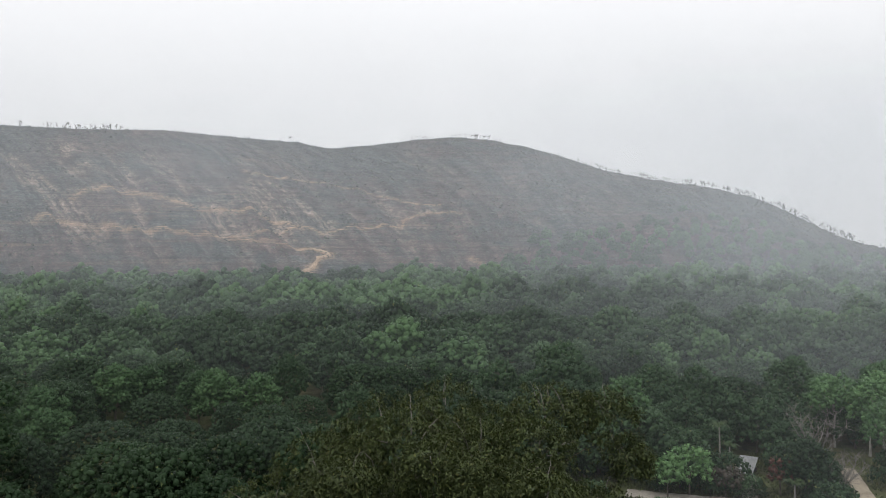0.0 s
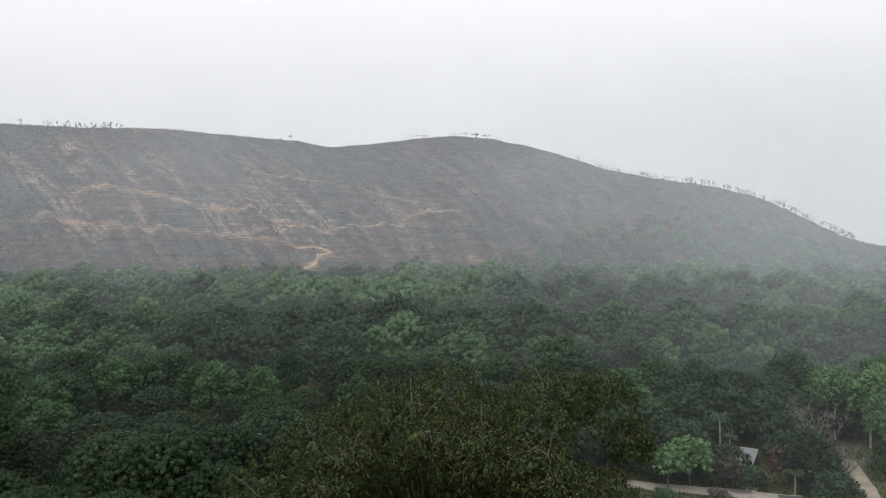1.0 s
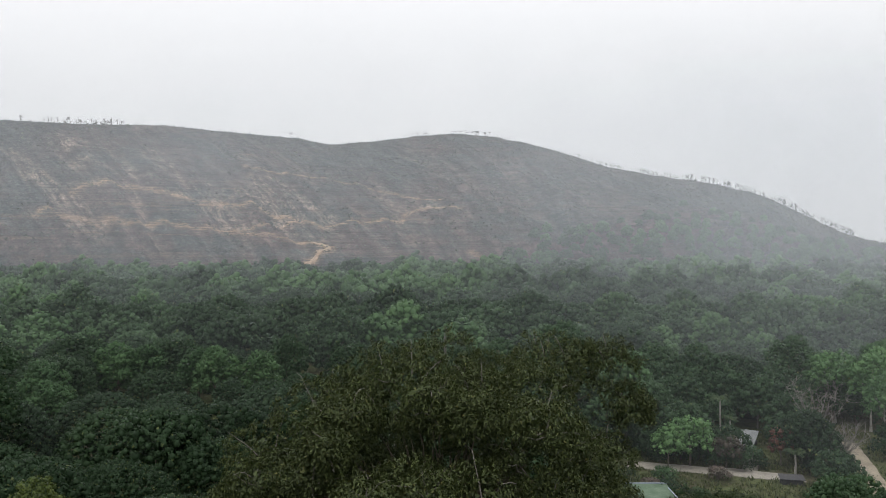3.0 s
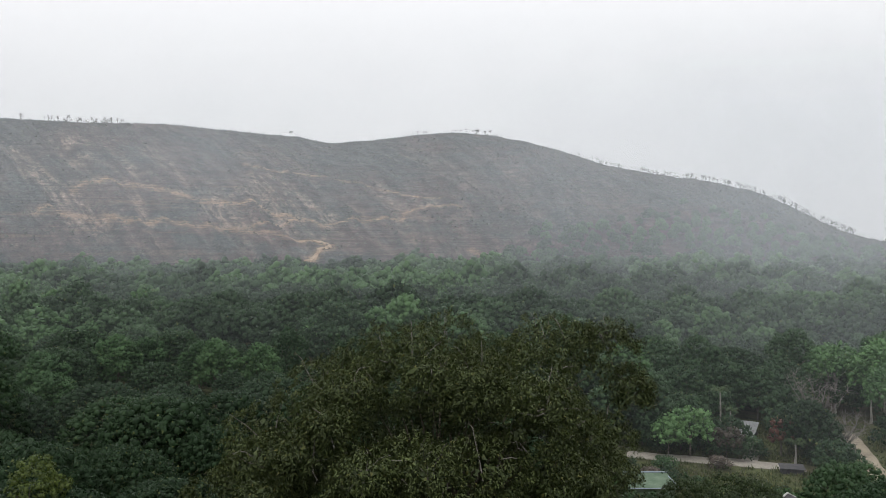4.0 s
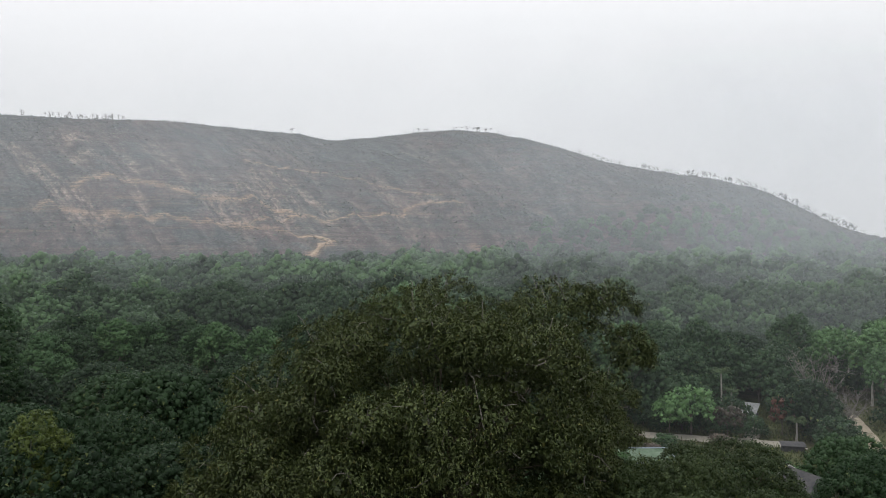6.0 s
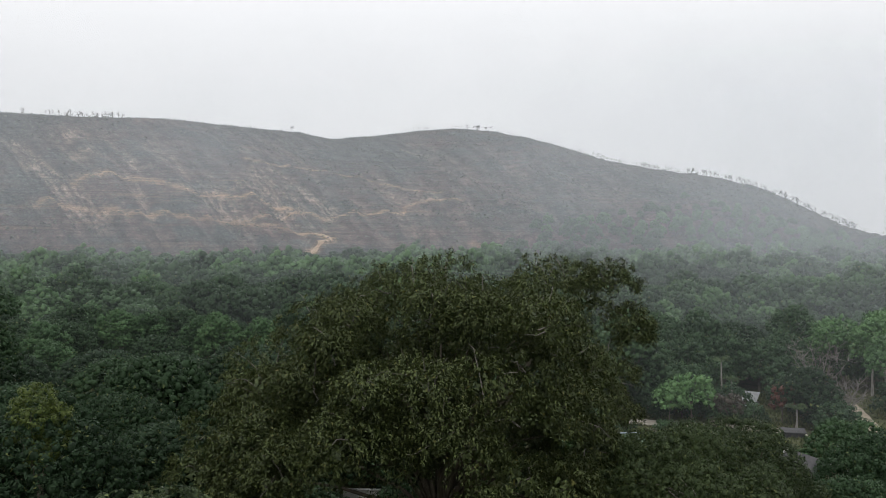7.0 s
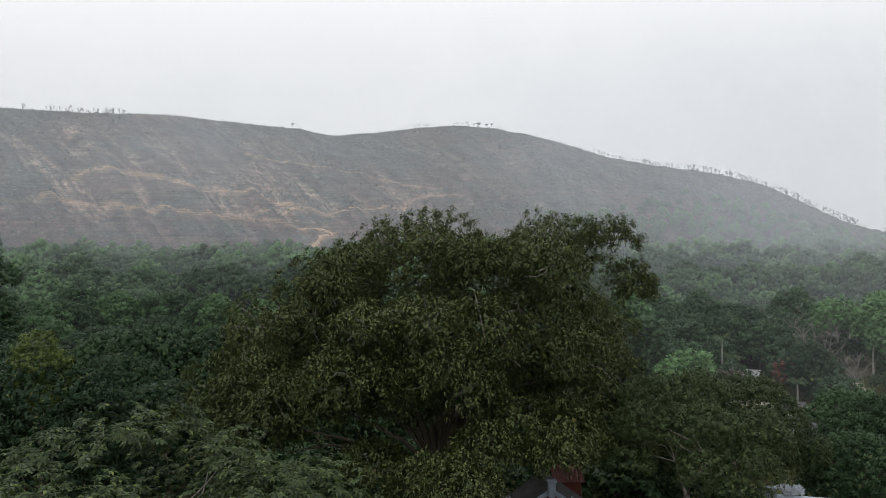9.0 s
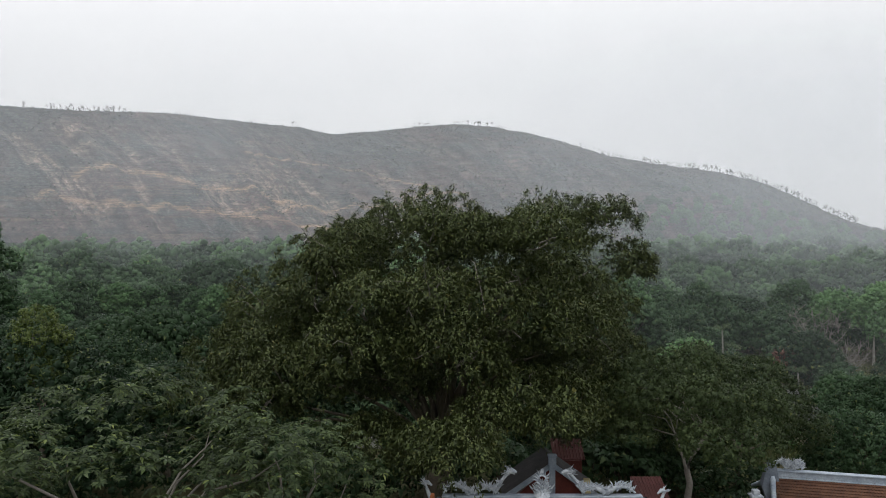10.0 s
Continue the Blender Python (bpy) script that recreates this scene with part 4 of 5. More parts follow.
brng = np.random.default_rng(91)
BUSHES = [bush_model(1, LEAF_DARK, 1.1, 1.5, "leafy dark green bush beside the lane"), bush_model(2, LEAF_MID, 0.9, 1.2, "leafy mid green bush beside the lane"), bush_model(3, LEAF_LIGHT, 0.8, 1.0, "fresh light green bush in the garden"), bush_model(4, LEAF_BROWN, 0.8, 0.9, "dry brownish bush in the garden")]
placed = 0
for k in range(210):
    x, y = brng.uniform(8, 46), brng.uniform(47, 82)
    lane = 73.5 - (x - 20) * 0.31
    if abs(y - lane) < 1.5 or abs(x - (40.5 + (y - 67) * 0.34)) < 2.9 or (abs(x - 34) < 2.0 and y > 69) or (15 < x < 20 and 58.5 < y < 64.5) or (abs(x - 31.2) < 1.2 and 74 < y < 82):
        continue
    if y < lane and brng.random() < 0.35:
        continue
    m, b = Matrix.LocRotScale((x, y, 0), Euler((0, 0, brng.uniform(0, 6))), [brng.uniform(0.7, 1.5)] * 3), BUSHES[brng.integers(4) if y < lane else brng.integers(2)]
    if placed < 4:
        BUSHES[placed].matrix_basis = m
    else:
        copy_thing(b, m)
    placed += 1
for k in range(46):
    x = brng.uniform(8, 52)
    y = 73.5 - (x - 20) * 0.31 + brng.uniform(3.2, 9.5) + 6 * (x > 38)
    if abs(x - 33.0) < 3.8 or abs(x - (40.5 + (y - 67) * 0.34)) < 3.8:
        continue
    s = brng.uniform(1.6, 2.6)
    copy_thing(BUSHES[brng.integers(2)], Matrix.LocRotScale((x, y, 0), Euler((0, 0, brng.uniform(0, 6))), (s, s, s * 1.15)))
for k in range(26):
    x, y, s = brng.uniform(24, 62), brng.uniform(90, 101), brng.uniform(2.2, 3.2)
    copy_thing(BUSHES[brng.integers(2)], Matrix.LocRotScale((x, y, float(land(x, y))), Euler((0, 0, brng.uniform(0, 6))), (s, s, s * 1.2)))
# undergrowth round the fig tree and behind the temple
for k in range(44):
    x, y = brng.uniform(-11, 22), brng.uniform(36.5, 54)
    if y < 39 and 3.5 < x < 12.5:
        continue
    s = brng.uniform(1.2, 2.4)
    copy_thing(BUSHES[brng.integers(2)], Matrix.LocRotScale((x, y, 0), Euler((0, 0, brng.uniform(0, 6))), (s, s, s)))
for x, y, s in ((-4.0, 30.5, 1.6), (-1.8, 31.5, 1.5), (-6.2, 29.0, 1.7), (12.8, 34.0, 1.6), (14.6, 34.5, 1.5), (17.5, 34.2, 1.7), (20.5, 35.0, 1.8), (-3.2, 25.5, 1.3)):
    copy_thing(BUSHES[int(x) % 2], Matrix.LocRotScale((x, y, 0), Euler((0, 0, x)), (s, s, s)))


def build_grass():
    """Rough grass and weeds over the clearing."""
    rng = np.random.default_rng(55)
    n = 5200
    x, y = rng.uniform(8, 50, n), rng.uniform(46, 88, n)
    lane = 73.5 - (x - 20) * 0.31
    keep = (np.abs(y - lane) > 1.35) & (np.abs(x - (40.5 + (y - 67) * 0.34)) > 1.1) & ~((np.abs(x - (30.5 + (y - 71) * 0.31)) < 0.9) & (y > 70))
    x, y = x[keep], y[keep]
    k = 7
    m = len(x) * k
    c0 = np.stack((np.repeat(x, k), np.repeat(y, k), np.zeros(m)), 1) + rng.normal(size=(m, 3)) * np.array((0.18, 0.18, 0))
    tall = np.repeat(rng.uniform(0.15, 0.6, len(x)), k)[:, None] * rng.uniform(0.6, 1.3, (m, 1))
    way = unit(rng.normal(size=(m, 3)) * 0.45 + np.array((0, 0, 1.0)))
    side = unit(np.cross(way, rng.normal(size=(m, 3)))) * 0.06
    v = np.stack((c0 - side, c0 + side, c0 + way * tall), 1).reshape(-1, 3)
    me = raw_mesh("grass", v, np.arange(len(v)).reshape(-1, 3), LEAF_GRASS, False, {"tint": np.repeat(rng.uniform(0, 1, m), 3)})
    tagged(new("grass", me), "rough tufted grass and weeds of the clearing", "grass", kind="stuff")


build_grass()

# ---- the wood: trees one by one ----
KINDS = []
for k, (mat, label, habit, top, bottom, radius) in enumerate((
        (LEAF_DARK, "dense dark green lychee tree in the wood", "dome", 9.6, 0.8, 5.6),
        (LEAF_DARK, "dense dark green lychee tree in the wood", "dome", 8.6, 0.6, 5.0),
        (LEAF_MID, "green broad-leaved tree in the wood", "cloud", 10.2, 1.2, 4.7),
        (LEAF_MID, "green broad-leaved tree in the wood", "cloud", 11.2, 2.8, 4.1),
        (LEAF_LIGHT, "light green acacia tree with feathery crown", "plume", 12.0, 3.4, 3.9))):
    lobes = crown_lobes(np.random.default_rng(140 + k), habit, radius, top, bottom)
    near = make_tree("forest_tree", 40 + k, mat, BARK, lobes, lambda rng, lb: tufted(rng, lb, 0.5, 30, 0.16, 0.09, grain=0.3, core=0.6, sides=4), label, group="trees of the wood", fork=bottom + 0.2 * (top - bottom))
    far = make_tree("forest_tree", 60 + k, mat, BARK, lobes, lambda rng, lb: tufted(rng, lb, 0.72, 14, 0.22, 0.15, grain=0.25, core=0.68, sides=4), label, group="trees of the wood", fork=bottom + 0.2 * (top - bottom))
    KINDS.append((near, far))


def free(x, y):
    """Whether a tree of the wood may stand here: not on roads, in the clearing, the temple yard or another tree."""
    if (x + 0.4) ** 2 + (y - 36.5) ** 2 < 12.2 ** 2 or (x > -6 and y < 44) or (x < 0 and y < 27):
        return False
    if 5 < x < 54 and y < 77 and (x < 44 or y < 70):
        return False
    if 21 < x < 58 and 66 < y < 93:
        return False
    if abs(x - (40.5 + (y - 67) * 0.34)) < 2.8 and y < 87:
        return False
    return True


rng = np.random.default_rng(12)
spots, used = [], {}
for gy in np.arange(24, 118, 7.9):
    half = 0.63 * gy + 6
    for gx in np.arange(-half, half, 8.2):
        x, y = gx + rng.uniform(-2.4, 2.4), gy + rng.uniform(-2.4, 2.4)
        pick = rng.random()
        patch = float(wave_noise(np.array(x), np.array(y), 26, 17, 2))
        k = 4 if patch > 0.40 - 0.33 * (x > 26) and y > 75 else (int(pick * 20) % 2 if pick < 0.55 + 0.3 * (x < 0) + 0.2 * (x < 0 and y < 60) - 0.5 * (x > 8) else 2 + int(pick * 20) % 2)
        size, turn, tall = rng.uniform(0.75, 1.15), rng.uniform(0, 6.28), rng.uniform(0.82, 1.15)
        tall = min(tall, (10.3 if x > 3 else 11.8) / (size * (9.6, 8.6, 10.2, 11.2, 12.0)[k]))
        if free(x, y):
            spots.append((x, y, k, size, turn, tall))
for x, y, size in ((-44.0, 97.0, 1.0), (-41.0, 99.5, 0.92), (-30.0, 95.0, 0.98), (-27.0, 97.0, 0.95), (-33.0, 97.5, 0.9), (-24.5, 96.0, 0.9), (-42.5, 77.0, 0.85), (57.0, 96.0, 1.0), (61.0, 99.0, 1.05), (54.0, 101.0, 1.1)):
    spots = [q for q in spots if math.hypot(q[0] - x, q[1] - y) > 3.5] + [(x, y, 4, size, x, 0.98)]
spots = [q for q in spots if math.hypot(q[0] - 50, q[1] - 103) > 5] + [(50, 103, 3, 1.2, 0.5, 0.86)]
for x, y, k, size, turn, tall in spots:
    kind = KINDS[k][0 if y < 52 else 1]
    m = stand(x, y, size, turn, tall)
    if kind in used:
        copy_thing(kind, m)
    else:
        kind.matrix_basis = m
        used[kind] = True
for pair in KINDS:
    for kind in pair:
        if kind not in used:
            for o in (*kind.children_recursive, kind):
                bpy.data.objects.remove(o)

# ---- the far woods, up to and on to the foot of the hill ----
def build_far_woods():
    rng = np.random.default_rng(31)
    models = []
    for k in range(6):
        lobes = crown_lobes(rng, ("dome", "dome", "cloud", "cloud", "dome", "plume")[k], (4.9, 5.2, 4.2, 3.8, 4.6, 3.6)[k], (8.5, 9, 9.6, 10, 8, 10.5)[k], (1.2, 1.5, 2, 2.5, 1.5, 3)[k])
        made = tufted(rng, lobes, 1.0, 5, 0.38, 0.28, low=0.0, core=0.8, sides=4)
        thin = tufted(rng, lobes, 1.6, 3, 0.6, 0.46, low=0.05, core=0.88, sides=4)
        models.append((made, thin))
    vs, tints, cores, softs = ([[], [], []] for _ in range(4))
    for gy in np.arange(117, 430, 7.4):
        half = 0.66 * gy + 12
        for gx in np.arange(-half, half, 7.8):
            x, y = gx + rng.uniform(-2.2, 2.2), gy + rng.uniform(-2.2, 2.2)
            u, crest_y, foot_y, v = hill_part(np.array(x), np.array(y))
            edge = 0.04 + 0.44 * np.clip((u - 0.06) * 4, 0, 1) + 0.05 * wave_noise(np.array(x), np.array(y), 30, 4, 2)
            if v > edge + 0.12 * rng.random() * (u > 0.05) or (v > 0.12 and rng.random() < 0.25):
                continue
            patch = float(wave_noise(np.array(x), np.array(y), 40, 17, 2)) + rng.uniform(-0.25, 0.25)
            tone = 2 if patch > 0.22 - 0.12 * (v > 0.04) else (1 if patch > -0.1 or v > 0.04 else 0)
            mo, fo, own, so = models[(3 + rng.integers(3)) if tone == 2 else rng.integers(5)][0 if y < 185 else 1]
            a, s = rng.uniform(0, 6.28), rng.uniform(0.7, 1.2) * (1.0 if v < 0 else 0.72 - 0.5 * max(0.0, float(v) - 0.1))
            ca, sa = np.cos(a) * s, np.sin(a) * s
            q = np.stack((mo[:, 0] * ca - mo[:, 1] * sa + x, mo[:, 0] * sa + mo[:, 1] * ca + y, mo[:, 2] * s * rng.uniform(0.85, 1.15) + float(land(x, y))), 1)
            vs[tone].append((q, fo))
            cores[tone].append(own["core"])
            softs[tone].append(np.stack((so[:, 0] * np.cos(a) - so[:, 1] * np.sin(a), so[:, 0] * np.sin(a) + so[:, 1] * np.cos(a), so[:, 2]), 1))
            tints[tone].append(own["tint"] + rng.uniform(0.0, 0.8))
    for tone, mat in enumerate((LEAF_DARK, LEAF_MID, LEAF_LIGHT)):
        v, f = joined(vs[tone])
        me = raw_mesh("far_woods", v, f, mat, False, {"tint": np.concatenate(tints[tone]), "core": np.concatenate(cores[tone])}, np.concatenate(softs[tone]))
        tagged(new("far_woods", me), ("dark green", "mid green", "light green")[tone] + " treetops of the distant woods", "woods", kind="stuff")


build_far_woods()


def build_scrub():
    """Sparse dry bushes over the burnt hillside."""
    rng = np.random.default_rng(77)
    vs, tints = [], []
    n = 84000
    xs, ys = rng.uniform(-330, 330, n), rng.uniform(285, 620, n)
    u, crest_y, foot_y, v = hill_part(xs, ys)
    z = land(xs, ys)
    dens = wave_noise(xs, ys, 45, 13, 3)
    keep = (v > 0.03) & (v < 1.04) & (np.abs(u) < 0.68) & (rng.random(n) < 0.45 + 0.9 * dens + 0.3 * (v > 0.75) + 0.45 * (u > 0.06))
    for x, y, zz in zip(xs[keep], ys[keep], z[keep]):
        r = 0.25 + 0.75 * rng.random() ** 3
        k = 3 if r < 0.6 else 7
        d = unit(rng.normal(size=(k, 3)))
        d[:, 2] = abs(d[:, 2])
        c = np.array((x, y, zz + 0.2)) + d * r * np.array((1, 1, 0.8)) * rng.uniform(0.5, 1, (k, 1))
        q, _ = leaf_quads(rng, c, unit(d + (0, 0, 0.4)), 1.1 * r, 0.8 * r, three=True)
        vs.append(q)
        tints.append(np.full(len(q), rng.random()))
    v = np.concatenate(vs)
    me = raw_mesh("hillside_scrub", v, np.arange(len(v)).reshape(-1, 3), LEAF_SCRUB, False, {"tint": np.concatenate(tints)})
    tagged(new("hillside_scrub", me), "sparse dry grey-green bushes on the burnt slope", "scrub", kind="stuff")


build_scrub()


# ---- trees along the ridge ----
def ridge_model(name, seed, height, crown_r, crown_h, leaves, material, label):
    rng = np.random.default_rng(seed)
    thing = holder(name, Matrix(), label, "tree", "trees along the ridge")
    pieces = [tube([(0, 0, -0.5), (0.15 * rng.normal(), 0.1, height * 0.5), (0.2 * rng.normal(), 0, height * 0.97)], (0.12, 0.09, 0.04), 5)]
    for _ in range(7):
        z = height * rng.uniform(0.45, 0.95)
        a = rng.uniform(0, 6.28)
        pieces.append(tube([(0, 0, z), (np.cos(a) * crown_r * 0.5, np.sin(a) * crown_r * 0.5, z + 0.4), (np.cos(a) * crown_r * 0.8, np.sin(a) * crown_r * 0.8, z + 1.3)], (0.08, 0.06, 0.03), 4))
    v, f = joined(pieces)
    # the grey bark is picked pale here to carry haze in its colour
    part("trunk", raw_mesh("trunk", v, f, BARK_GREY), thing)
    lobes = [(rng.normal() * crown_r * 0.4, rng.normal() * crown_r * 0.4, height - crown_h * rng.uniform(0.1, 0.8), crown_r * rng.uniform(0.35, 0.6)) for _ in range(6)]
    v, f, tint, soft = foliage(rng, lobes, 4, leaves, 0.35, 0.5, 0.3, three=True, wild=0.8)
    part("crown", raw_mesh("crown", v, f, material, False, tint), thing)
    return thing


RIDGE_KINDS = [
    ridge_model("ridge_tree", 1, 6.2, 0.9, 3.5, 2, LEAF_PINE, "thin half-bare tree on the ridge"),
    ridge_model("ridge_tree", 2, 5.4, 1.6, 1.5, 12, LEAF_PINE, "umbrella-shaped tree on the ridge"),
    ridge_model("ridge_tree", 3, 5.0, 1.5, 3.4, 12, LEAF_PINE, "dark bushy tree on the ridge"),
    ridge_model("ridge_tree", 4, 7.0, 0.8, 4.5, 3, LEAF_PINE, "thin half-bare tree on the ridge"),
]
rrng = np.random.default_rng(8)
# stretches of the ridge by bearing: from, to, count, kinds, size
STRETCHES = ((-0.60, -0.56, 2, (0, 3), 0.7), (-0.555, -0.44, 54, (0, 3, 0), 0.75), (-0.44, -0.25, 8, (0, 2), 0.45), (-0.212, -0.21, 1, (1,), 0.75), (-0.15, -0.118, 7, (2,), 0.5), (-0.055, -0.012, 7, (1, 3), 0.8),
             (0.0, 0.065, 12, (1,), 0.85), (0.045, 0.10, 10, (2, 3, 0), 0.85), (0.1, 0.2, 8, (0, 3), 0.5), (0.185, 0.195, 2, (1,), 0.8), (0.2, 0.29, 40, (0, 3), 0.8), (0.27, 0.33, 26, (2, 3, 0), 0.85),
             (0.33, 0.45, 64, (0, 3, 0, 2), 0.85), (0.44, 0.57, 84, (0, 3, 2, 3), 1.0), (0.57, 0.62, 5, (0, 3), 0.7))
first = set()
for lo, hi, count, kinds, size in STRETCHES:
    for _ in range(count):
        u, k = rrng.uniform(lo, hi), kinds[rrng.integers(len(kinds))]
        y = float(soft_interp(np.array(u), RIDGE_U, RIDGE_Y)) + rrng.uniform(-4, 0.5)
        x = u * y
        s = size * rrng.uniform(0.6, 1.2)
        m = Matrix.LocRotScale((x, y, float(land(x, y)) - 0.1), Euler((0, 0, rrng.uniform(0, 6.28))), (s, s, s))
        if k in first:
            copy_thing(RIDGE_KINDS[k], m)
        else:
            RIDGE_KINDS[k].matrix_basis = m
            first.add(k)


# ---- the temple yard ----
PLASTER = rough_mat("grey_blue_plaster", (0.19, 0.23, 0.28), (0.37, 0.41, 0.46), 1.6, 0.8, 0.2)
CERAMIC = rough_mat("white_blue_porcelain_mosaic", (0.24, 0.28, 0.33), (0.58, 0.61, 0.65), 6.0, 0.35, 0.4, gloss=0.5)
TILE = rough_mat("brown_roof_tile", (0.055, 0.026, 0.016), (0.13, 0.062, 0.036), 2.5, 0.85, 0.3)
TILE_EDGE = rough_mat("orange_tile_edge", (0.42, 0.14, 0.06), (0.56, 0.21, 0.10), 3.0)
DARK_ROOF = rough_mat("dark_weathered_roof", (0.035, 0.035, 0.038), (0.085, 0.08, 0.08), 1.5)
GREY_SHEET = rough_mat("pale_grey_sheet_metal", (0.16, 0.165, 0.165), (0.26, 0.26, 0.255), 0.9, 0.6)
RED_SHEET = rough_mat("faded_red_sheet_metal", (0.10, 0.032, 0.029), (0.17, 0.062, 0.055), 0.9, 0.7)
RED_WOOD = rough_mat("red_lacquered_wood", (0.085, 0.018, 0.014), (0.15, 0.036, 0.026), 2.0, 0.5)
OCHRE = rough_mat("ochre_plaster", (0.34, 0.28, 0.13), (0.48, 0.41, 0.22), 1.5)
WALL_WHITE = rough_mat("stained_white_wall", (0.34, 0.33, 0.31), (0.56, 0.55, 0.53), 0.9)
BEIGE = rough_mat("beige_wall", (0.34, 0.30, 0.23), (0.48, 0.43, 0.35), 0.9)
PLASTIC = rough_mat("pale_green_plastic_sheet", (0.07, 0.11, 0.07), (0.15, 0.19, 0.14), 0.8, 0.95, gloss=0.05)


def solid(boxes, material, name, bevel=0.02):
    """Bevelled boxes (centre, size) joined into one mesh."""
    bm = bmesh.new()
    for c, s in boxes:
        made = bmesh.ops.create_cube(bm, size=1.0, matrix=Matrix.LocRotScale(c, None, s))
        if bevel:
            edges = list({e for v in made["verts"] for e in v.link_edges})
            bmesh.ops.bevel(bm, geom=edges, offset=bevel, segments=1, affect="EDGES")
    me = bpy.data.meshes.new(name)
    bm.to_mesh(me)
    bm.free()
    me.materials.append(material)
    return me


def slab(a, b, c, d, thick, material, name):
    """A sloping panel with four corners and a thickness."""
    top = np.array((a, b, c, d), float)
    n = unit(np.cross(top[1] - top[0], top[3] - top[0]))
    v = np.concatenate((top, top - n * thick))
    return raw_mesh(name, v, [(0, 1, 2, 3), (7, 6, 5, 4), (0, 4, 5, 1), (1, 5, 6, 2), (2, 6, 7, 3), (3, 7, 4, 0)], material)


def tile_field(a, b, c, d, rows, cols, name):
    """Overlapping tongue-shaped tiles over a slope: a, b along the eave, d, c along the ridge."""
    rng = np.random.default_rng(rows * cols)
    a, b, c, d = (np.asarray(p, float) for p in (a, b, c, d))
    n = unit(np.cross(b - a, d - a))
    vs, fs = [], []
    for r in range(rows):
        for k in range(cols):
            s0, s1 = (k + 0.03 + 0.5 * (r % 2)) / (cols + 0.5), (k + 0.97 + 0.5 * (r % 2)) / (cols + 0.5)
            t0, t1 = r / rows, (r + 1.35) / rows
            lift = 0.035 + rng.uniform(0, 0.015)

            def at(s, t, up):
                return (a * (1 - s) + b * s) * (1 - t) + (d * (1 - s) + c * s) * t + n * up

            mid = (s0 + s1) / 2
            q = [at(s0, t0 + 0.3 / rows, lift), at(mid, t0, lift + 0.01), at(s1, t0 + 0.3 / rows, lift), at(s1, t1, 0.004), at(s0, t1, 0.004),
                 at(s0, t0 + 0.3 / rows, 0.0), at(mid, t0, 0.0), at(s1, t0 + 0.3 / rows, 0.0)]
            o = len(vs) * 8
            vs.append(q)
            fs += [(o, o + 1, o + 2, o + 2), (o, o + 2, o + 3, o + 4), (o, o + 5, o + 6, o + 1), (o + 1, o + 6, o + 7, o + 2)]
    v = np.array(vs).reshape(-1, 3)
    f = np.array(fs)
    me = bpy.data.meshes.new(name)
    me.from_pydata([tuple(p) for p in v], [], [tuple(dict.fromkeys(q)) for q in f.tolist()])
    me.materials.append(TILE)
    return me


def spikes(rng, roots, ways, length, width):
    """Curled pointed flames, each a bent three-sided horn."""
    pieces = []
    for p, w in zip(roots, ways):
        p, w = np.asarray(p, float), unit(np.asarray(w, float))
        bend = unit(np.cross(w, (0, 1, 0.2))) * rng.choice((-1, 1)) * 0.3
        ln = length * rng.uniform(0.6, 1.3)
        pieces.append(tube([p, p + w * ln * 0.5 + bend * ln * 0.25, p + w * ln + bend * ln * 0.1], (width, width * 0.75, width * 0.1), 4))
    return pieces


def dragon_ornament(seed, length, height, face):
    """A ridge ornament: wavy body with flame fins along the ridge, rearing neck and maned head that faces along x (face = 1 or -1)."""
    rng = np.random.default_rng(seed)
    s = np.linspace(0, 1, 22)
    x = -face * length * (1 - s)
    z = 0.10 + 0.26 * np.abs(np.sin(s * 7.0)) * np.where(s < 0.8, 1, 0.4) * (1 - s * 0.3) + np.where(s > 0.8, (np.maximum(s - 0.8, 0) / 0.2) ** 1.3 * height * 0.72, 0)
    x = x - face * np.where(s > 0.8, np.sin((s - 0.8) / 0.2 * np.pi) * 0.16, 0)
    body = np.stack((x, 0.04 * np.sin(s * 14), z), 1)
    pieces = [tube(body, 0.035 + 0.06 * np.sin(np.clip(s * 1.15, 0.03, 1) * np.pi * 0.85), 7)]
    fins = rng.integers(1, 20, 240)
    ways = [(rng.normal() * 0.9 - face * 0.3, rng.normal() * 0.5, 0.9) for _ in fins]
    pieces += spikes(rng, body[fins] + rng.normal(size=(240, 3)) * 0.05, ways, 0.22, 0.028)
    head = body[-1]
    pieces.append(tube([head + (-face * 0.06, 0, 0.02), head + (face * 0.07, 0, 0.05), head + (face * 0.2, 0, 0.0), head + (face * 0.26, 0, -0.02)], (0.07, 0.10, 0.065, 0.04), 7))
    pieces.append(tube([head + (face * 0.05, 0, -0.03), head + (face * 0.2, 0, -0.1)], (0.05, 0.025), 5))
    mane = [head + rng.normal(size=3) * 0.04 for _ in range(36)]
    pieces += spikes(rng, mane, [(-face * rng.uniform(0.1, 1.0), rng.normal() * 0.4, rng.uniform(-0.5, 1.1)) for _ in mane], 0.26, 0.028)
    v, f = joined(pieces)
    return raw_mesh("dragon_ornament", v, f, CERAMIC, True)


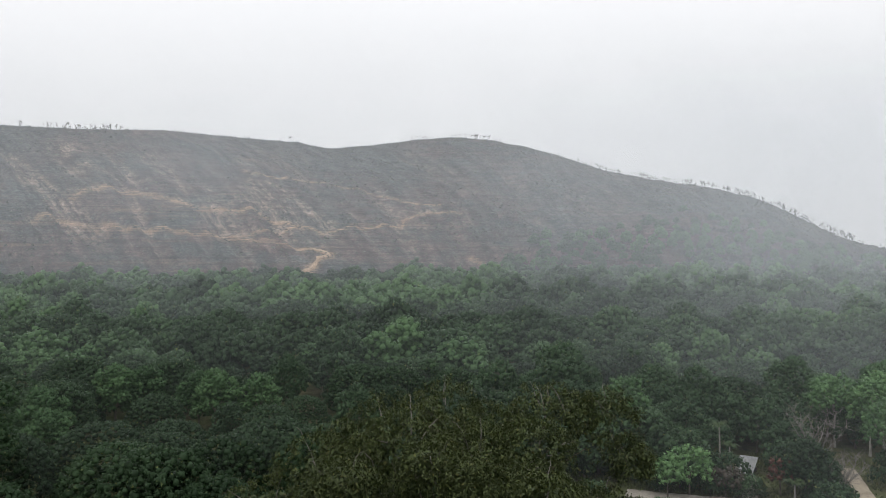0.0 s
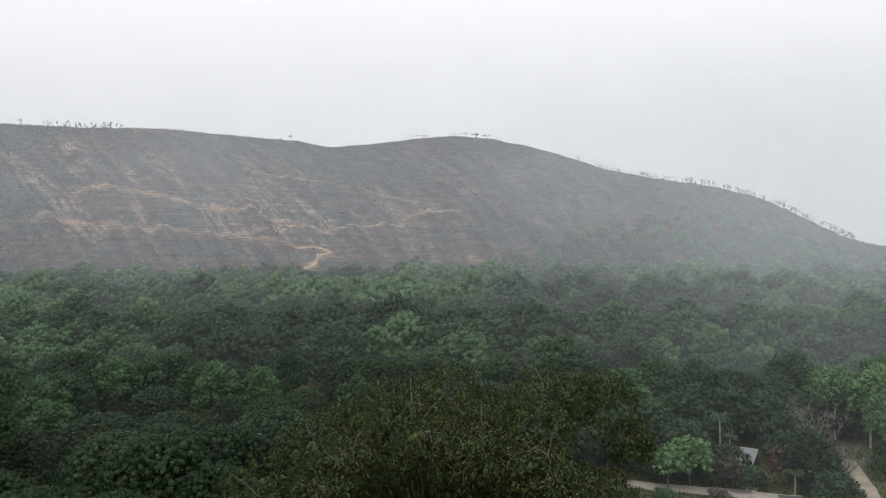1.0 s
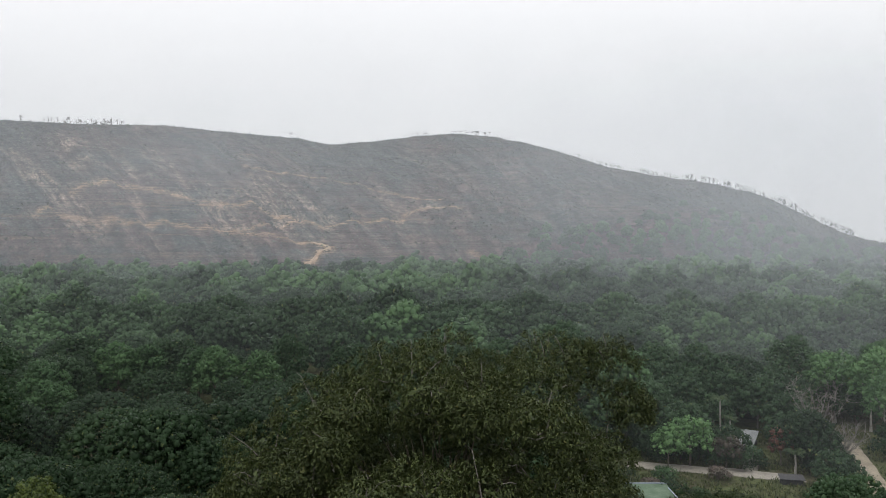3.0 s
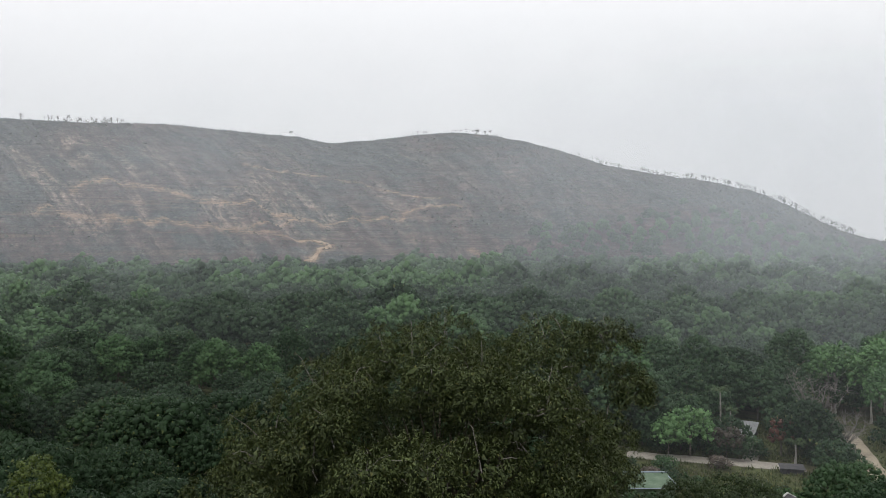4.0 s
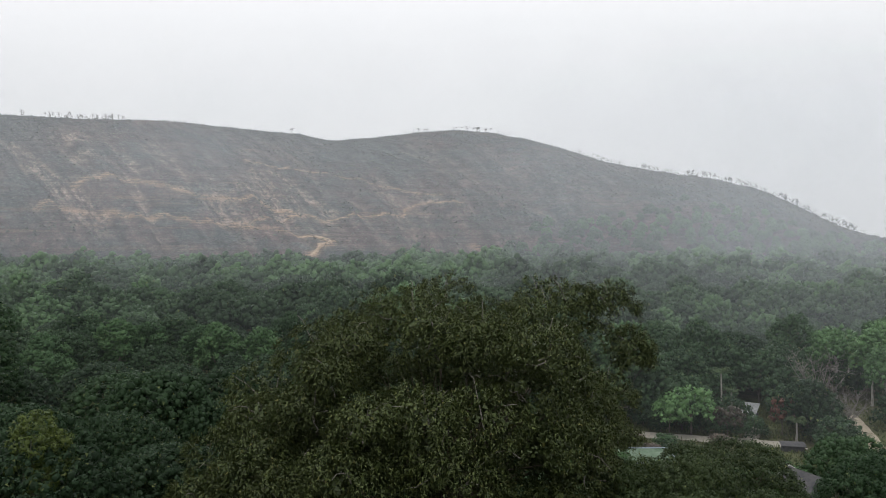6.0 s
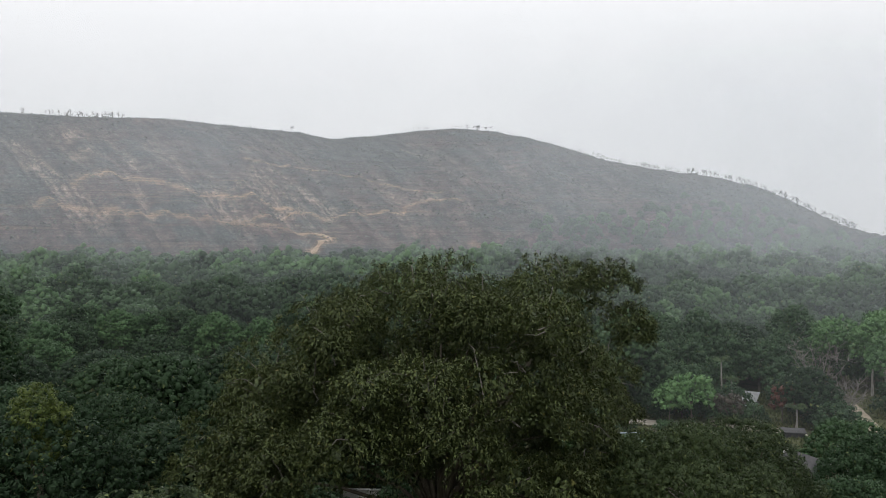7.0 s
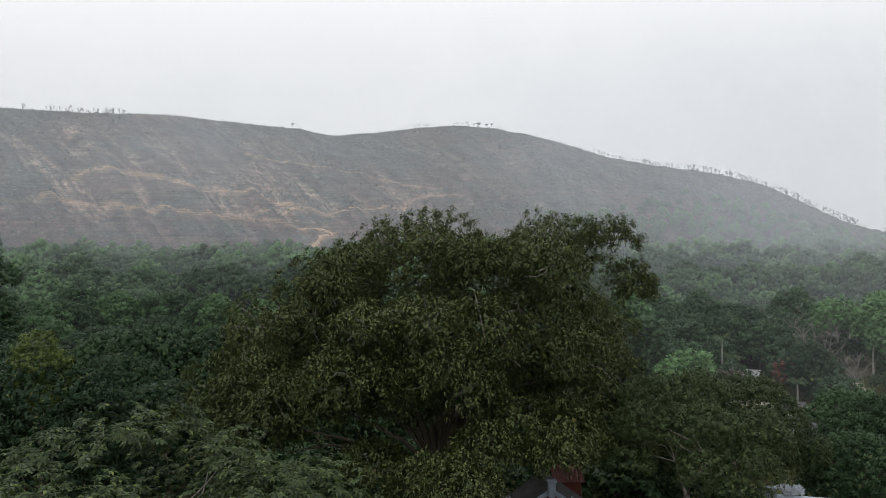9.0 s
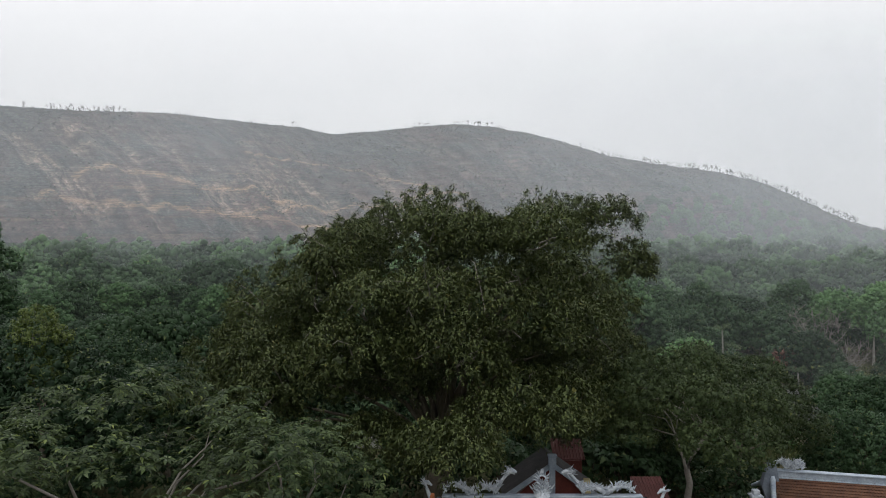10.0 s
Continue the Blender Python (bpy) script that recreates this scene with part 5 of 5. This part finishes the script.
def pearl_ornament(seed):
    """The flaming disc in the middle of the ridge, on a stepped cloud base."""
    rng = np.random.default_rng(seed)
    ang = np.linspace(0, 2 * np.pi, 15)
    pieces = [tube([(0, 0, 0), (0, 0, 0.15), (0, 0, 0.3), (0, 0, 0.42)], (0.34, 0.24, 0.15, 0.10), 10),
              tube([(0, -0.05, 0.62), (0, 0, 0.62), (0, 0.05, 0.62)], (0.12, 0.18, 0.12), 12)]
    pieces += spikes(rng, [(0.16 * np.cos(a), 0, 0.62 + 0.16 * np.sin(a)) for a in ang], [(np.cos(a), 0, np.sin(a) + 0.6) for a in ang], 0.22, 0.035)
    pieces += spikes(rng, [(x, 0, 0.25) for x in np.linspace(-0.35, 0.35, 9)], [(x * 2, 0, 0.8) for x in np.linspace(-0.35, 0.35, 9)], 0.22, 0.04)
    for z in (0.06, 0.18, 0.32, 0.44):
        pieces += spikes(rng, [(0.24 * (1 - z) * np.cos(a), 0.2 * np.sin(a), z) for a in ang], [(np.cos(a), np.sin(a) * 0.6, 0.9) for a in ang], 0.17, 0.035)
    pieces += spikes(rng, [(0, 0, 0.8)] * 3, [(0, 0, 1), (0.2, 0, 1), (-0.2, 0, 1)], 0.26, 0.035)
    v, f = joined(pieces)
    return raw_mesh("flaming_pearl", v, f, CERAMIC, True)


def temple(x, y, turn, length, ridge_z, eave_z, run, label, ornate, tiles):
    """A hall with two tiled slopes, walls, a plastered ridge beam, curved ridge ends and porcelain ornaments; its ridge runs along x."""
    m = pose(x, y, 0, 0, 0, turn)
    thing = holder("temple_hall", m, label, "temple")
    h = length / 2
    part("wall", solid([((0, 0, eave_z / 2), (length - 0.9, run * 1.55, eave_z))], BEIGE, "wall"), thing, "beige plastered wall")
    for sg, nm in ((-1, "front"), (1, "back")):
        e0, e1, r1, r0 = (-h - 0.3, sg * run, eave_z), (h + 0.3, sg * run, eave_z), (h, 0, ridge_z - 0.1), (-h, 0, ridge_z - 0.1)
        if sg > 0:
            e0, e1, r0, r1 = e1, e0, r1, r0
        slope = part("roof_slope", slab(e0, e1, r1, r0, 0.12, DARK_ROOF, "roof_slope"), thing)
        if sg < 0 or not ornate:
            tagged(part("roof_tiles", tile_field(e0, e1, r1, r0, tiles[0], tiles[1], "roof_tiles"), slope, "small brown overlapping fish-scale tiles"), kind="stuff")
    for sx in (-1, 1):
        gable = raw_mesh("gable", [(sx * (h - 0.46), -run * 0.8, eave_z - 0.02), (sx * (h - 0.46), run * 0.8, eave_z - 0.02), (sx * (h - 0.46), 0, ridge_z - 0.2), (sx * (h - 0.6), -run * 0.8, eave_z - 0.02), (sx * (h - 0.6), run * 0.8, eave_z - 0.02), (sx * (h - 0.6), 0, ridge_z - 0.2)],
                         [(0, 1, 2), (5, 4, 3), (0, 3, 4), (0, 4, 1), (1, 4, 5), (1, 5, 2), (2, 5, 3), (2, 3, 0)], BEIGE)
        part("gable", gable, thing)
        for sg in (-1, 1):
            k = np.linspace(0, 1, 7)[:, None]
            way = np.array((sx * (h + 0.05), 0, ridge_z)) * (1 - k) + np.array((sx * (h + 0.45), sg * run, eave_z + 0.25)) * k - np.array((0, 0, 1.0)) * np.sin(k * np.pi) * 0.12
            v, f = tube(way, (0.13, 0.12, 0.11, 0.11, 0.11, 0.10, 0.07), 6)
            part("hip_ridge", raw_mesh("hip_ridge", v, f, PLASTER, True), thing)
    part("ridge_beam", solid([((0, 0, ridge_z), (length - 0.2, 0.24, 0.26)), ((0, 0, ridge_z + 0.15), (length - 0.1, 0.34, 0.06)), ((0, 0, ridge_z - 0.15), (length - 0.1, 0.36, 0.06))], PLASTER, "ridge_beam", 0.012), thing, "pale blue-grey plastered ridge")
    return thing


hall = temple(3.6, 27.0, 0.0, 7.6, 4.62, 2.6, 3.2, "low temple hall with porcelain dragons along its ridge", True, (16, 44))
part("dragon_ornament", dragon_ornament(1, 2.5, 1.02, 1), hall, "white and blue porcelain dragon", pose(-1.2, 0, 4.78))
part("dragon_ornament", dragon_ornament(2, 2.5, 0.98, -1), hall, "white and blue porcelain dragon", pose(1.0, 0, 4.78))
part("flaming_pearl", pearl_ornament(3), hall, "white porcelain flaming disc", pose(0, 0, 4.78))


def corner_head(seed, face):
    """An upturned roof corner: curved horn with a maned head."""
    rng = np.random.default_rng(seed)
    k = np.linspace(0, 1, 7)
    way = np.stack((-face * 0.42 * k ** 0.7, 0 * k, 0.75 * k ** 1.4), 1)
    pieces = [tube(way, (0.14, 0.12, 0.10, 0.085, 0.07, 0.06, 0.05), 6)]
    head = way[-1]
    pieces.append(tube([head, head + (face * 0.1, 0, 0.03), head + (face * 0.26, 0, -0.1)], (0.08, 0.085, 0.03), 6))
    pieces += spikes(rng, [head + rng.normal(size=3) * 0.04 for _ in range(18)], [(-face * rng.uniform(-0.2, 1.0), rng.normal() * 0.3, rng.uniform(-0.6, 1.0)) for _ in range(18)], 0.22, 0.025)
    v, f = joined(pieces)
    return raw_mesh("corner_horn", v, f, CERAMIC, True)


part("corner_horn", corner_head(4, 1), hall, "upturned porcelain corner horn", pose(-3.95, 0, 4.5))
part("corner_horn", corner_head(5, -1), hall, "upturned porcelain corner horn", pose(4.15, 0, 4.2))
part("tile_edge", solid([((-4.1, 0, 4.62), (0.16, 0.3, 0.42))], TILE_EDGE, "tile_edge", 0.03), hall, "bright orange tile edge")
part("cloud_ornament", raw_mesh("cloud_ornament", *joined(spikes(np.random.default_rng(9), [(-2.75 + 0.02 * k, 0, 4.78) for k in range(9)], [(0.3 * k - 1.2, 0.1, 1) for k in range(9)], 0.26, 0.045)), CERAMIC, True), hall)

side_hall = temple(20.25, 31.05, -14, 11.4, 3.95, 2.2, 2.9, "long temple side hall with brown tiled roof and grey gable", False, (20, 82))
part("end_wall", raw_mesh("end_wall", [(-5.9, -0.9, 2.4), (-5.45, -0.9, 2.4), (-5.45, 0.5, 2.4), (-5.9, 0.5, 2.4), (-6.25, -0.45, 3.4), (-5.5, -0.45, 3.4), (-5.5, 0.3, 3.4), (-6.25, 0.3, 3.4), (-5.95, -0.1, 4.45), (-5.62, -0.1, 4.45), (-5.62, 0.2, 4.45), (-5.95, 0.2, 4.45)],
     [(0, 1, 5, 4), (1, 2, 6, 5), (2, 3, 7, 6), (3, 0, 4, 7), (4, 5, 9, 8), (5, 6, 10, 9), (6, 7, 11, 10), (7, 4, 8, 11), (8, 9, 10, 11), (3, 2, 1, 0)], rough_mat("dark_blue_grey_plaster", (0.085, 0.10, 0.125), (0.15, 0.17, 0.20), 1.4)), side_hall, "dark blue-grey stepped gable crest")
part("dragon_ornament", dragon_ornament(6, 0.9, 0.3, -1), side_hall, "white and blue porcelain ridge ornament", pose(-5.4, 0, 4.1))
part("dragon_ornament", dragon_ornament(7, 0.8, 0.3, -1), side_hall, "white and blue porcelain ridge ornament", pose(-0.3, -0.9, 3.55))


def lantern_post(x, y, z):
    """A stepped white finial on a square post."""
    thing = holder("gate_post", pose(x, y, 0), "white porcelain-crowned gate post in the temple yard", "post")
    part("shaft", solid([((0, 0, z / 2), (0.4, 0.4, z))], PLASTER, "shaft"), thing)
    part("finial", solid([((0, 0, z + 0.04), (0.56, 0.56, 0.08)), ((0.02, 0, z + 0.2), (0.4, 0.4, 0.2)), ((0, 0, z + 0.36), (0.5, 0.5, 0.08)), ((0, 0, z + 0.5), (0.28, 0.28, 0.2))], CERAMIC, "finial", 0.03), thing)


lantern_post(12.7, 29.6, 3.55)
lantern_post(12.0, 29.2, 3.3)


def gatehouse(x, y, z):
    """A small gabled building, its gable to the yard, with grey bargeboards and a post at the apex."""
    thing = holder("gatehouse", pose(x, y, 0), "small gabled gatehouse with grey bargeboards", "building")
    part("wall", solid([((0, 1.3, 1.25), (3.2, 2.2, 2.5))], RED_WOOD, "wall"), thing, "dark red wooden wall")
    for s in (-1, 1):
        part("roof_slope", slab((s * 2.2, 0, z - 1.55), (s * 2.2, 2.7, z - 1.55), (0, 2.7, z), (0, 0, z), s * 0.12, DARK_ROOF, "roof_slope"), thing)
        part("bargeboard", slab((s * 2.25, -0.06, z - 1.5), (0, -0.06, z + 0.06), (0, -0.06, z - 0.2), (s * 2.25, -0.06, z - 1.76), 0.08, PLASTER, "bargeboard"), thing, "grey bargeboard")
    part("gable", raw_mesh("gable", [(-1.9, 0.1, 2.5), (1.9, 0.1, 2.5), (0, 0.1, z - 0.1), (-1.9, 0.2, 2.5), (1.9, 0.2, 2.5), (0, 0.2, z - 0.1)], [(0, 1, 2), (5, 4, 3), (0, 3, 4), (0, 4, 1), (1, 4, 5), (1, 5, 2), (2, 5, 3), (2, 3, 0)], RED_WOOD), thing)
    part("post", solid([((0, -0.2, z / 2), (0.26, 0.2, z)), ((0, -0.2, z + 0.1), (0.34, 0.28, 0.5)), ((0, -0.2, z + 0.38), (0.42, 0.36, 0.08))], PLASTER, "post", 0.015), thing, "grey plastered post")
    part("pillar", solid([((1.55, -0.25, 1.85), (0.3, 0.3, 3.7))], OCHRE, "pillar"), thing, "mossy ochre pillar")


gatehouse(4.78, 32.6, 4.35)


def shed(x, y, turn, w, d, z0, z1, roof_mat, label, walls=BEIGE, ribs=True, name="shed"):
    """A lean-to with ribbed sheet roof that falls towards the yard."""
    thing = holder(name, pose(x, y, 0, 0, 0, turn), label, "shed")
    part("wall", solid([((0, 0, z0 / 2 - 0.05), (w - 0.3, d - 0.3, z0 - 0.1))], walls, "wall"), thing)
    roof = part("roof", slab((-w / 2, -d / 2, z0), (w / 2, -d / 2, z0), (w / 2, d / 2, z1), (-w / 2, d / 2, z1), 0.05, roof_mat, "roof"), thing)
    if ribs:
        rib_me = None
        for k in range(int(w / 0.16)):
            px = -w / 2 + 0.1 + k * 0.16
            if rib_me is None:
                v, f = tube([(0, -d / 2, z0 + 0.012), (0, d / 2, z1 + 0.012)], (0.025, 0.025), 4)
                rib_me = raw_mesh("rib", v, f, roof_mat)
            part("rib", rib_me, roof, at=pose(px, 0, 0))


shed(10.3, 36.4, 0, 1.6, 1.8, 1.6, 2.25, RED_SHEET, "lean-to with faded red ribbed sheet roof", RED_WOOD)
shed(6.3, 37.4, 0, 1.6, 1.4, 3.3, 4.0, RED_SHEET, "little shelter with faded red ribbed sheet roof", RED_WOOD)

# ---- the garden beyond ----
shed(17.2, 61.4, -3, 4.4, 3.4, 1.2, 1.5, PLASTIC, "low plant shelter covered with pale green plastic", PLASTIC, False, "plant_shelter")
part("rim", solid([((19.4, 61.3, 1.40), (0.10, 3.4, 0.10)), ((17.3, 63.1, 1.55), (4.4, 0.10, 0.10)), ((17.1, 59.7, 1.22), (4.4, 0.10, 0.08))], PLASTER, "rim"), bpy.data.objects["plant_shelter"], "white pipe rim").matrix_parent_inverse = bpy.data.objects["plant_shelter"].matrix_basis.inverted()
shed(32.6, 67.6, -12, 2.2, 1.0, 0.55, 0.8, DARK_ROOF, "low hut with dark weathered roof beside the lane", DARK_ROOF, False, "hut")
shed(33.7, 80.2, -32, 1.9, 4.0, 0.6, 1.5, GREY_SHEET, "small shed with pale grey ribbed sheet roof among bushes", DARK_ROOF)


def small_house(x, y, turn):
    thing = holder("small_house", pose(x, y, 0, 0, 0, turn), "small house with dark roof and white verge", "house")
    part("wall", solid([((0, 0, 0.9), (2.6, 3.4, 1.8))], BEIGE, "wall"), thing)
    for s in (-1, 1):
        part("roof_slope", slab((s * 1.7, -2, 1.65), (s * 1.7, 2, 1.65), (0, 2, 2.6), (0, -2, 2.6), s * 0.1, DARK_ROOF, "roof_slope"), thing)
        for e in (-2.03, 2.03):
            v, f = tube([(s * 1.74, e, 1.68), (0, e, 2.66)], (0.07, 0.07), 5)
            part("verge", raw_mesh("verge", v, f, WALL_WHITE), thing, "white verge")


small_house(26.6, 52.5, 20)


def low_wall(points, height, material, label):
    thing = holder("garden_wall", pose(*points[0], 0), label, "wall")
    (x0, y0), (x1, y1) = points
    ln, a = math.hypot(x1 - x0, y1 - y0), math.degrees(math.atan2(y1 - y0, x1 - x0))
    part("masonry", solid([((ln / 2, 0, height / 2), (ln, 0.18, height))], material, "masonry"), thing, at=pose(0, 0, 0, 0, 0, a))
    part("coping", solid([((ln / 2, 0, height + 0.04), (ln + 0.1, 0.28, 0.08))], material, "coping"), thing, at=pose(0, 0, 0, 0, 0, a))


low_wall(((27.4, 58.2), (30.8, 57.6)), 0.8, BEIGE, "low beige garden wall")
low_wall(((-10.5, 51.0), (-4.0, 50.6)), 0.7, WALL_WHITE, "low whitewashed wall behind the fig tree")
strip("bare_earth", ((14.4, 56.5), (16.0, 58.0), (18.2, 58.0), (19.5, 57.0)), 2.6, EARTH, "patch of bare reddish earth in the garden", "earth", 0.05, ragged=0.12)
